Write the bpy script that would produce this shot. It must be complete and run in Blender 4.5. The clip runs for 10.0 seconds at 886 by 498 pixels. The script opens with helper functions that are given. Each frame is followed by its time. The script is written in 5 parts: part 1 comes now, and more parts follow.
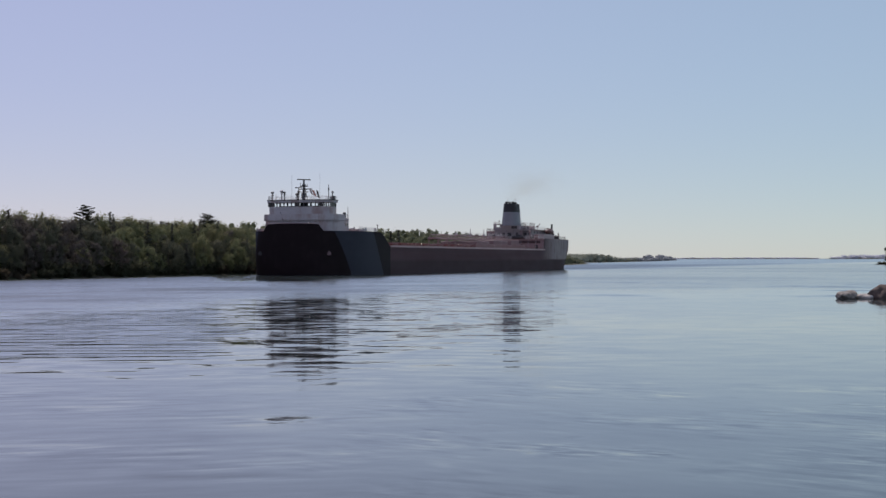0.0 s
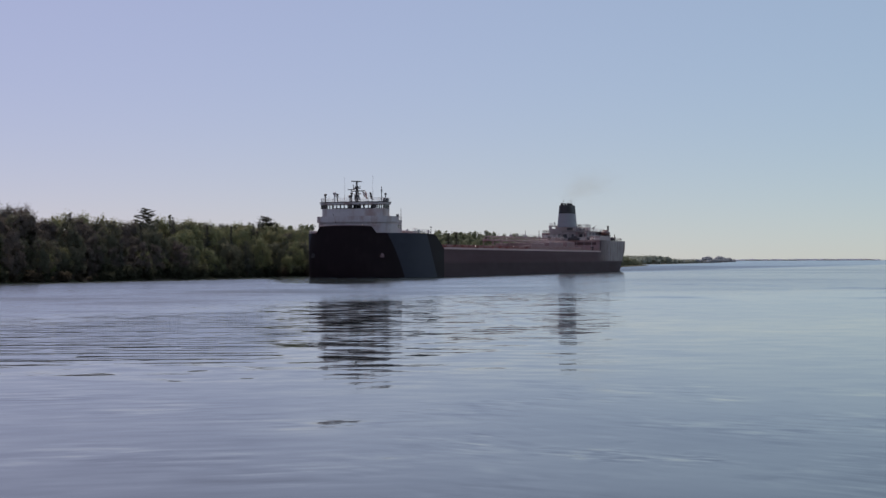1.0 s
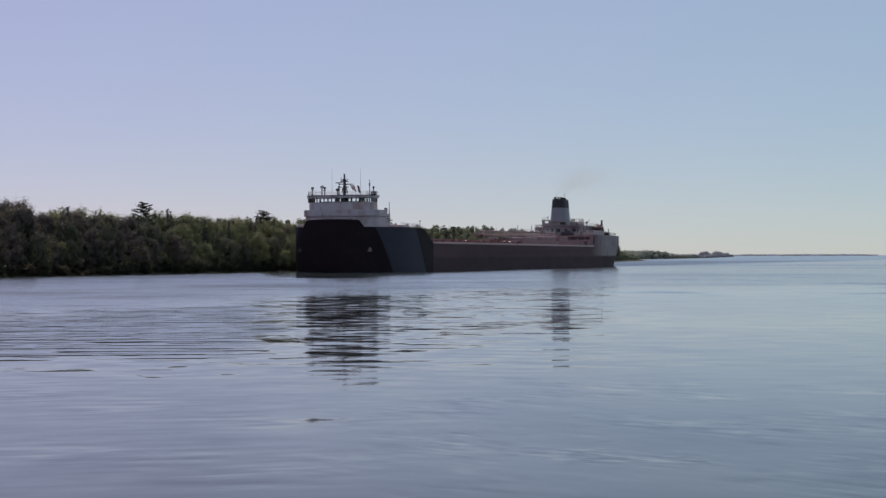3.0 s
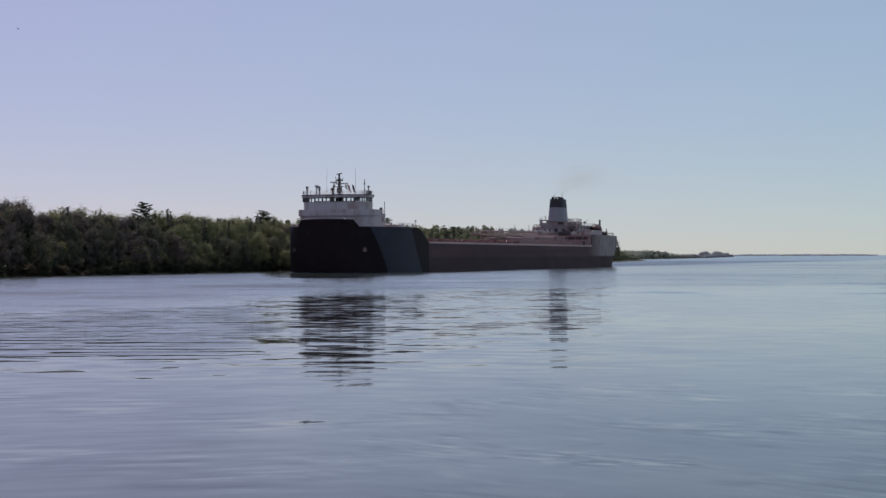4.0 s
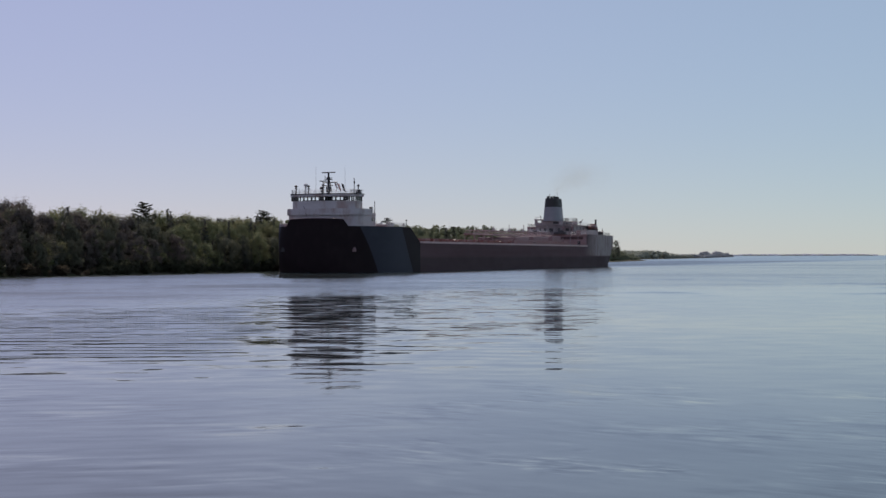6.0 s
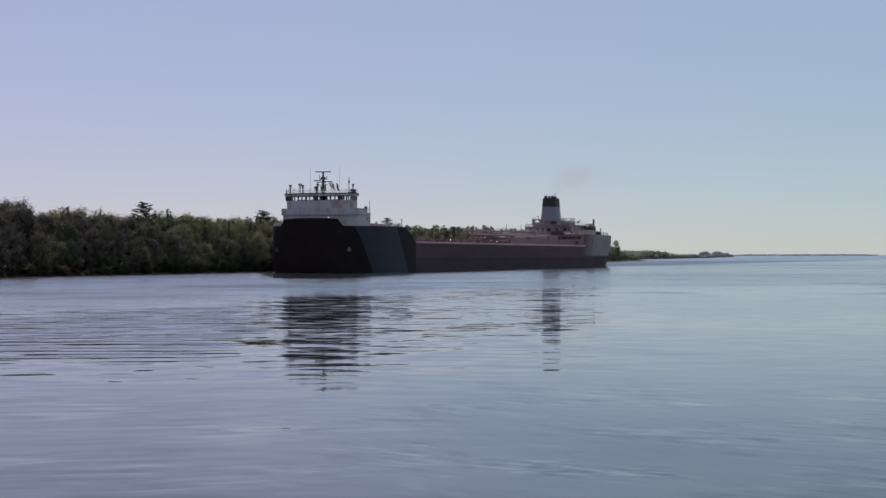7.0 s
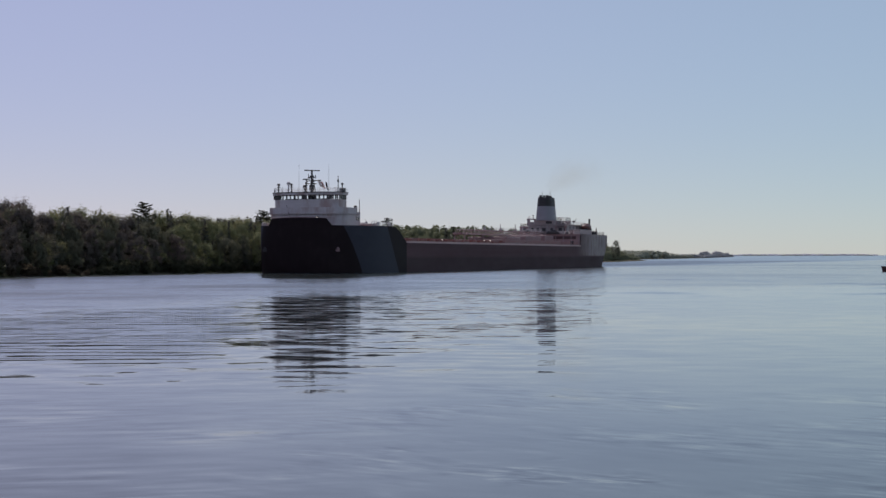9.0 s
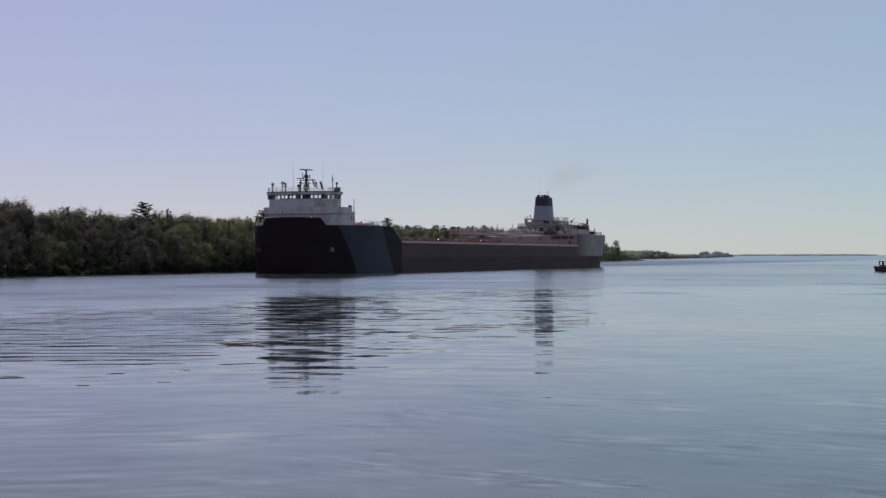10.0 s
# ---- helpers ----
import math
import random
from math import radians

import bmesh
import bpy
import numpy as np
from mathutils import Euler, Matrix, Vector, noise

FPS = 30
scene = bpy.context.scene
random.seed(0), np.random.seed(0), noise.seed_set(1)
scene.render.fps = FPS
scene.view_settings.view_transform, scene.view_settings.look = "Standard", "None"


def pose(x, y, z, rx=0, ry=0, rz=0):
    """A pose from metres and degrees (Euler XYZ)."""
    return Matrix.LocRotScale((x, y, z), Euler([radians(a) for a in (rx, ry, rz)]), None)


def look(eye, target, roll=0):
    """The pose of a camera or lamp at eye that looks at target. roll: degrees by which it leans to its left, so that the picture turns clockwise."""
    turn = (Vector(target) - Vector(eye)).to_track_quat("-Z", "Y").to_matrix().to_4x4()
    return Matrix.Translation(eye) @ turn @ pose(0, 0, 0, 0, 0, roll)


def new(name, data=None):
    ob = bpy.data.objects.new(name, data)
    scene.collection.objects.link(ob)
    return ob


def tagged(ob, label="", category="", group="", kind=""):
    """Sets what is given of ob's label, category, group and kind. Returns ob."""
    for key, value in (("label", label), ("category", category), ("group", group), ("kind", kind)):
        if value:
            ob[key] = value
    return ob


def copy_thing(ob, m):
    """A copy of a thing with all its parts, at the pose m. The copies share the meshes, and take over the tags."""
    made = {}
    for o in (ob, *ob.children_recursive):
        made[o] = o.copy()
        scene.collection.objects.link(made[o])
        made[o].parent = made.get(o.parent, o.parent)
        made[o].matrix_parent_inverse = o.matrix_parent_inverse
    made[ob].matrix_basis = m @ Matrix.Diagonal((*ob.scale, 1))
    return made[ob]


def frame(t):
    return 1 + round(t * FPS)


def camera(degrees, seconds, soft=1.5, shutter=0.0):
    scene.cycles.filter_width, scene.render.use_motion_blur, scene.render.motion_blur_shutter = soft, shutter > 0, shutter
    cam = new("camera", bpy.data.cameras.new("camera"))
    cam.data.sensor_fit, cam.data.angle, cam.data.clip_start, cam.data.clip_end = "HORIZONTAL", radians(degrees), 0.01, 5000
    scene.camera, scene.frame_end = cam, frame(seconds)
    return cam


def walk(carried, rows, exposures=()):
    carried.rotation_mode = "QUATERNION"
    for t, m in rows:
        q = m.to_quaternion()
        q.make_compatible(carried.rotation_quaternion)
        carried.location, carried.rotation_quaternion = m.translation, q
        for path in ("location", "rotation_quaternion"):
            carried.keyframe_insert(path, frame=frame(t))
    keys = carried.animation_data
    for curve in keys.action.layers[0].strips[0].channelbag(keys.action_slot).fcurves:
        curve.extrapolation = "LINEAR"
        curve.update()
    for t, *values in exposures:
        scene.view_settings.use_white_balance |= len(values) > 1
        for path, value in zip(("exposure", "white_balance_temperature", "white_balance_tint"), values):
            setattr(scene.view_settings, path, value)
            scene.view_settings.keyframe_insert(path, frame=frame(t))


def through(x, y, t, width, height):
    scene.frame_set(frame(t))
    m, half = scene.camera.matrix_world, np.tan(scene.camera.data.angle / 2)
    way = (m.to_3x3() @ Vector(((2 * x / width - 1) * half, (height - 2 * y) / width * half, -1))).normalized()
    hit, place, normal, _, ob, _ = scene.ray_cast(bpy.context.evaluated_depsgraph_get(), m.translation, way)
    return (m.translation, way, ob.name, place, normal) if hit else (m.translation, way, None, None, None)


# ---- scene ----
# ================= camera: a hand-held video camera on the shore, panned at first, then still
EYE = Vector((0.0, 0.0, 4.46))
LENS = 2 * math.degrees(math.atan(784 / 2700))
cam = camera(LENS, 10.0, soft=1.5)


def aim(right, up, roll=0.066):
    """The camera's pose, turned right and up by thousandths of a radian."""
    way = Vector((math.tan(right / 1000), 1.0, math.tan(up / 1000)))
    return look(EYE, EYE + way * 100, -roll)


walk(cam, [
    (0.0, aim(36.3, 6.6)), (0.1, aim(31.4, 6.7)), (0.2, aim(25.8, 6.9)), (0.3, aim(18.6, 7.1)),
    (0.4, aim(13.2, 7.3)), (0.5, aim(8.9, 7.3)), (0.7, aim(4.4, 7.7, 0.11)), (0.8, aim(2.4, 8.0, 0.14)),
    (1.0, aim(-1.5, 8.0, 0.17)), (1.2, aim(-1.1, 6.8, 0.13)), (1.3, aim(-0.6, 5.9, 0.09)),
    (1.5, aim(-0.1, 5.3)), (1.7, aim(0.0, 4.8)), (2.0, aim(0.0, 4.4)), (2.5, aim(0.0, 4.4)),
    (6.0, aim(0.0, 4.4)), (10.0, aim(0.0, 4.4)),
], exposures=[(0.0, -0.17, 6700, 19), (0.5, -0.23, 6700, 19), (1.5, -0.25, 6700, 19), (10.0, -0.25, 6700, 19)])

# ================= daylight: a high sun behind the ship, clear sky
SUN_AZ, SUN_EL = radians(-12), radians(54)          # clockwise from +Y
sun_way = Vector((math.sin(SUN_AZ) * math.cos(SUN_EL), math.cos(SUN_AZ) * math.cos(SUN_EL), math.sin(SUN_EL)))
world = bpy.data.worlds.new("sky")
scene.world = world
world.use_nodes = True
wn = world.node_tree.nodes
sky = wn.new("ShaderNodeTexSky")
sky.sky_type = "NISHITA"
sky.sun_disc = False
sky.sun_elevation, sky.sun_rotation = SUN_EL, SUN_AZ
sky.air_density, sky.dust_density, sky.ozone_density = 0.75, 0.12, 2.2
wn["Background"].inputs["Strength"].default_value = 0.10
veil = wn.new("ShaderNodeMix")                      # a light even haze over the clear sky
veil.data_type = "RGBA"
veil.inputs[0].default_value = 0.5
veil.inputs[7].default_value = (4.3, 5.1, 6.25, 1)
world.node_tree.links.new(sky.outputs[0], veil.inputs[6])
# the haze is lilac over the wooded shore and clear blue-green over the lake, and thins towards the horizon
bearing, split = wn.new("ShaderNodeTexCoord"), wn.new("ShaderNodeSeparateXYZ")
world.node_tree.links.new(bearing.outputs["Generated"], split.inputs[0])


def sky_shift(axis, lo, hi, first, last, under):
    """Multiplies the sky by a colour that goes smoothly from first to last along one axis of the view."""
    span, tone, times = wn.new("ShaderNodeMapRange"), wn.new("ShaderNodeMix"), wn.new("ShaderNodeMix")
    span.interpolation_type = "SMOOTHSTEP"
    span.inputs[1].default_value, span.inputs[2].default_value = lo, hi
    tone.data_type = times.data_type = "RGBA"
    times.blend_type = "MULTIPLY"
    times.inputs[0].default_value = 1.0
    tone.inputs[6].default_value, tone.inputs[7].default_value = (*first, 1), (*last, 1)
    world.node_tree.links.new(split.outputs[axis], span.inputs[0])
    world.node_tree.links.new(span.outputs[0], tone.inputs[0])
    world.node_tree.links.new(under, times.inputs[6])
    world.node_tree.links.new(tone.outputs[2], times.inputs[7])
    return times.outputs[2]


shifted = sky_shift("X", -0.36, 0.36, (1.092, 0.98, 1.04), (0.957, 1.028, 0.99), veil.outputs[2])
shifted = sky_shift("Z", 0.0, 0.19, (0.955, 0.955, 0.955), (1.055, 1.055, 1.055), shifted)
world.node_tree.links.new(shifted, wn["Background"].inputs["Color"])
sun = new("sun", bpy.data.lights.new("sun", "SUN"))
sun.data.energy, sun.data.angle, sun.data.color = 3.0, radians(0.53), (1.0, 0.95, 0.88)
sun.matrix_world = look(sun_way * 300, (0, 0, 0))


# ================= materials
class Shader:
    """A node material with a Principled surface and short ways to its nodes."""

    def __init__(self, name, rough=0.6, metal=0.0):
        self.mat = bpy.data.materials.new(name)
        self.mat.use_nodes = True
        self.n, self.l = self.mat.node_tree.nodes, self.mat.node_tree.links
        self.p = self.n["Principled BSDF"]
        self.p.inputs["Roughness"].default_value = rough
        self.p.inputs["Metallic"].default_value = metal

    def set(self, socket, value):
        if isinstance(value, (int, float)):
            socket.default_value = value
        elif isinstance(value, tuple):
            socket.default_value = value if len(value) == len(socket.default_value) else (*value, 1)
        else:
            self.l.new(value, socket)

    def coords(self, scale=(1, 1, 1), kind="Object", turn=0.0):
        """Object space, turned about z by so many degrees and then scaled."""
        c, m = self.n.new("ShaderNodeTexCoord"), self.n.new("ShaderNodeMapping")
        m.vector_type = "POINT"
        m.inputs["Scale"].default_value = scale
        if turn:
            t = self.n.new("ShaderNodeVectorRotate")
            t.rotation_type = "Z_AXIS"
            t.inputs["Angle"].default_value = radians(turn)
            self.l.new(c.outputs[kind], t.inputs["Vector"]), self.l.new(t.outputs[0], m.inputs["Vector"])
            return m.outputs[0]
        self.l.new(c.outputs[kind], m.inputs["Vector"])
        return m.outputs[0]

    def noise(self, scale, stretch=(1, 1, 1), detail=3, rough=0.55, color=False, turn=0.0):
        t = self.n.new("ShaderNodeTexNoise")
        t.inputs["Scale"].default_value, t.inputs["Detail"].default_value = scale, detail
        t.inputs["Roughness"].default_value = rough
        self.l.new(self.coords(stretch, turn=turn), t.inputs["Vector"])
        return t.outputs["Color" if color else "Fac"]

    def math(self, op, a, b=0.0, c=None):
        m = self.n.new("ShaderNodeMath")
        m.operation = op
        self.set(m.inputs[0], a), self.set(m.inputs[1], b)
        if c is not None:
            self.set(m.inputs[2], c)
        return m.outputs[0]

    def ramp(self, fac, lo, hi, to0=0.0, to1=1.0):
        r = self.n.new("ShaderNodeMapRange")
        r.interpolation_type = "SMOOTHSTEP"
        self.set(r.inputs[0], fac), self.set(r.inputs[1], lo), self.set(r.inputs[2], hi)
        self.set(r.inputs[3], to0), self.set(r.inputs[4], to1)
        return r.outputs[0]

    def mix(self, fac, a, b, blend="MIX"):
        m = self.n.new("ShaderNodeMix")
        m.data_type, m.blend_type = "RGBA", blend
        self.set(m.inputs[0], fac), self.set(m.inputs[6], a), self.set(m.inputs[7], b)
        return m.outputs[2]

    def color(self, value):
        self.set(self.p.inputs["Base Color"], value)
        return self

    def bump(self, height, strength=0.3, distance=0.02):
        b = self.n.new("ShaderNodeBump")
        b.inputs["Strength"].default_value, b.inputs["Distance"].default_value = strength, distance
        self.l.new(height, b.inputs["Height"]), self.l.new(b.outputs[0], self.p.inputs["Normal"])
        return self

    def place(self):
        s = self.n.new("ShaderNodeSeparateXYZ")
        self.l.new(self.coords(), s.inputs[0])
        return s.outputs

    def luck(self, which="object"):
        if which == "object":
            return self.n.new("ShaderNodeObjectInfo").outputs["Random"]
        return self.n.new("ShaderNodeNewGeometry").outputs["Random Per Island"]


def painted(name, rgb, worn=(0.18, 0.09, 0.06), amount=0.35, rough=0.5, streak=(0.35, 0.35, 0.06), scale=1.6, start=0.52):
    """Ship's paint with rust runs, faded patches and soft plate relief."""
    s = Shader(name, rough)
    runs = s.ramp(s.noise(scale, streak, 5, 0.65), start, start + 0.22, 0.0, amount)
    fade = s.noise(0.22, (1, 1, 2), 4)
    base = s.mix(s.ramp(fade, 0.3, 0.7, 0.0, 0.35), rgb, tuple(min(1, c * 1.35 + 0.01) for c in rgb))
    s.color(s.mix(runs, base, worn))
    s.set(s.p.inputs["Roughness"], s.ramp(fade, 0.3, 0.7, rough - 0.1, rough + 0.15))
    return s.bump(s.noise(0.45, (1, 1, 1), 2), 0.06, 0.03).mat


def hull_paint():
    """Black bow, slanting grey band, black again, then ore-red sides, with rub marks and rust."""
    s = Shader("hull_paint", 0.42)
    x, y, z = s.place()
    drop = s.math("SUBTRACT", 12.0, z)
    wob = s.math("MULTIPLY", s.math("SUBTRACT", s.noise(0.6), 0.5), 0.25)
    fore = s.math("ADD", s.math("SUBTRACT", x, s.math("MULTIPLY", drop, 0.43)), wob)
    rear = s.math("ADD", s.math("SUBTRACT", x, s.math("MULTIPLY", drop, 0.69)), wob)
    port = s.ramp(y, -9.0, -8.9, 1.0, 0.0)
    grey = s.math("MULTIPLY", s.ramp(fore, BAND0 - 0.08, BAND0 + 0.08), s.ramp(rear, BAND1 - 0.08, BAND1 + 0.08, 1.0, 0.0))
    star = s.ramp(y, 8.9, 9.0, 0.0, 1.0)
    grey = s.math("MULTIPLY", grey, s.math("ADD", port, star))
    aft = s.ramp(x, BAND2 - 0.1, BAND2 + 0.1)
    grime = s.noise(0.35, (0.3, 1, 0.8), 4, 0.55)
    low = s.noise(0.09, (0.10, 1, 3.4), 3, 0.5)
    red = s.mix(s.ramp(low, 0.3, 0.75), (0.104, 0.055, 0.062), (0.134, 0.075, 0.082))
    boot = s.ramp(s.math("ADD", z, s.math("MULTIPLY", low, 0.8)), 4.0, 5.2, 1.0, 0.0)
    red = s.mix(s.math("MULTIPLY", boot, 0.8), red, (0.060, 0.037, 0.043))
    black = s.mix(s.ramp(grime, 0.4, 0.8), (0.018, 0.012, 0.014), (0.026, 0.018, 0.0205))
    gray = s.mix(s.ramp(grime, 0.35, 0.75), (0.048, 0.052, 0.068), (0.057, 0.061, 0.078))
    col = s.mix(grey, s.mix(aft, black, red), gray)
    white = s.ramp(s.math("ADD", x, s.math("MULTIPLY", grime, 12.0)), 216.0, 247.0)
    upper = s.ramp(s.math("ADD", z, s.math("MULTIPLY", low, 0.9)), 4.3, 5.3)
    pale = s.mix(s.ramp(s.noise(0.5, (1, 1, 0.3), 5, 0.65), 0.45, 0.68), (0.40, 0.345, 0.335), (0.25, 0.19, 0.182))
    col = s.mix(s.math("MULTIPLY", white, upper), col, pale)
    runs = s.ramp(s.noise(1.1, (0.5, 0.5, 0.05), 4, 0.6), 0.58, 0.82, 0.0, 0.10)
    col = s.mix(s.math("MULTIPLY", runs, aft), col, (0.085, 0.048, 0.04))
    scrape = s.ramp(s.noise(1.8, (0.03, 1, 1.2), 3, 0.6), 0.64, 0.76, 0.0, 0.12)
    col = s.mix(s.math("MULTIPLY", scrape, aft), col, (0.19, 0.165, 0.155))
    s.color(col)
    s.p.inputs["Specular IOR Level"].default_value = 0.1
    s.set(s.p.inputs["Roughness"], s.ramp(grime, 0.3, 0.7, 0.58, 0.66))
    plates = s.noise(0.25, (0.4, 1, 1), 2)
    return s.bump(plates, 0.03, 0.03).mat


BAND0, BAND1, BAND2 = 3.7, 20.9, 34.7
HULL = hull_paint()
WHITE = painted("white_paint", (0.47, 0.445, 0.46), (0.34, 0.23, 0.21), 0.8, 0.45, (0.4, 0.4, 0.16), 0.8, 0.44)
CREAM = painted("weathered_white_paint", (0.35, 0.31, 0.315), (0.21, 0.15, 0.145), 0.5, 0.5)
REDDK = painted("ore_red_deck_paint", (0.19, 0.07, 0.064), (0.30, 0.20, 0.18), 0.4, 0.6)
PINKISH = painted("faded_red_paint", (0.215, 0.14, 0.145), (0.32, 0.245, 0.24), 0.6, 0.6)
PALERED = painted("pale_red_paint", (0.50, 0.35, 0.34), (0.56, 0.45, 0.44), 0.4, 0.5)
DULLRED = painted("dull_pink_paint", (0.30, 0.205, 0.205), (0.33, 0.25, 0.24), 0.5, 0.55)
BLACK = painted("black_paint", (0.016, 0.015, 0.017), (0.05, 0.035, 0.03), 0.4, 0.5)
GREYP = painted("grey_paint", (0.215, 0.222, 0.25), (0.20, 0.16, 0.15), 0.3, 0.5)
DARKST = painted("dark_steel", (0.045, 0.042, 0.045), (0.12, 0.07, 0.05), 0.4, 0.45)
RAILST = painted("white_rail_paint", (0.55, 0.54, 0.55), (0.3, 0.2, 0.17), 0.4, 0.5)
ORANGE = painted("orange_paint", (0.115, 0.045, 0.037), (0.2, 0.11, 0.08), 0.3, 0.5)
BROWNDK = painted("promenade_shade_paint", (0.075, 0.042, 0.042), (0.11, 0.08, 0.075), 0.4, 0.6)
clear = Shader("clear_glass", 0.02).color((0.9, 0.95, 0.95))
clear.p.inputs["Transmission Weight"].default_value = 1.0
clear.p.inputs["IOR"].default_value = 1.1
CLEAR = clear.mat
DARKGL = Shader("dark_window_glass", 0.06).color((0.015, 0.018, 0.022)).mat
FOAM = Shader("wash_water", 0.25).color((0.04, 0.046, 0.05)).mat
lamp = Shader("lit_deck_lamp", 0.4).color((0.8, 0.78, 0.7))
lamp.set(lamp.p.inputs["Emission Color"], (1.0, 0.92, 0.75))
lamp.p.inputs["Emission Strength"].default_value = 2.5
DECKLAMP = lamp.mat


# ================= helpers of this scene
def part(name, bm, material, parent, label=""):
    """Links a bmesh as one mesh object under a thing or a part."""
    data = bpy.data.meshes.new(name)
    bm.to_mesh(data)
    bm.free()
    data.materials.append(material)
    ob = new(name, data)
    ob.parent = parent
    return tagged(ob, label) if label else ob


def thing(name, m, label, category, group="", kind=""):
    ob = new(name)
    ob.matrix_world = m
    return tagged(ob, label, category, group, kind)


def box(bm, x0, x1, y0, y1, z0, z1, bevel=0.0):
    made = bmesh.ops.create_cube(bm, size=1.0, matrix=Matrix.LocRotScale(
        ((x0 + x1) / 2, (y0 + y1) / 2, (z0 + z1) / 2), None, (x1 - x0, y1 - y0, z1 - z0)))
    if bevel:
        edges = list({e for v in made["verts"] for e in v.link_edges})
        bmesh.ops.bevel(bm, geom=edges, offset=bevel, segments=2, affect="EDGES", profile=0.5)
    return bm


def tube(bm, a, b, r0, r1=None, n=8):
    """A round bar from a to b."""
    a, b = Vector(a), Vector(b)
    way = b - a
    m = Matrix.Translation((a + b) / 2) @ way.to_track_quat("Z", "Y").to_matrix().to_4x4()
    bmesh.ops.create_cone(bm, cap_ends=True, segments=n, radius1=r0, radius2=r0 if r1 is None else r1, depth=way.length, matrix=m)
    return bm


def ball(bm, at, r, squash=(1, 1, 1), sub=2):
    bmesh.ops.create_icosphere(bm, subdivisions=sub, radius=1.0, matrix=Matrix.LocRotScale(at, None, [r * k for k in squash]))
    return bm


def prism(bm, outline, z0, z1, top=None):
    """An upright solid on a closed outline [(x, y)], counter-clockwise; top: another outline for its upper rim."""
    low = [bm.verts.new((x, y, z0)) for x, y in outline]
    high = [bm.verts.new((x, y, z1)) for x, y in (top or outline)]
    n = len(low)
    for i in range(n):
        bm.faces.new((low[i], low[(i + 1) % n], high[(i + 1) % n], high[i]))
    bm.faces.new(high)
    bm.faces.new(low[::-1])
    return bm


def smooth(ob, angle=35):
    ob.data.shade_smooth()
    ob.data.set_sharp_from_angle(angle=radians(angle))
    return ob


def lerp(x, table):
    """Reads a table of (x, value) with straight lines between its rows."""
    for (x0, v0), (x1, v1) in zip(table, table[1:]):
        if x <= x1:
            break
    k = min(1.0, max(0.0, (x - x0) / (x1 - x0)))
    return v0 + (v1 - v0) * k


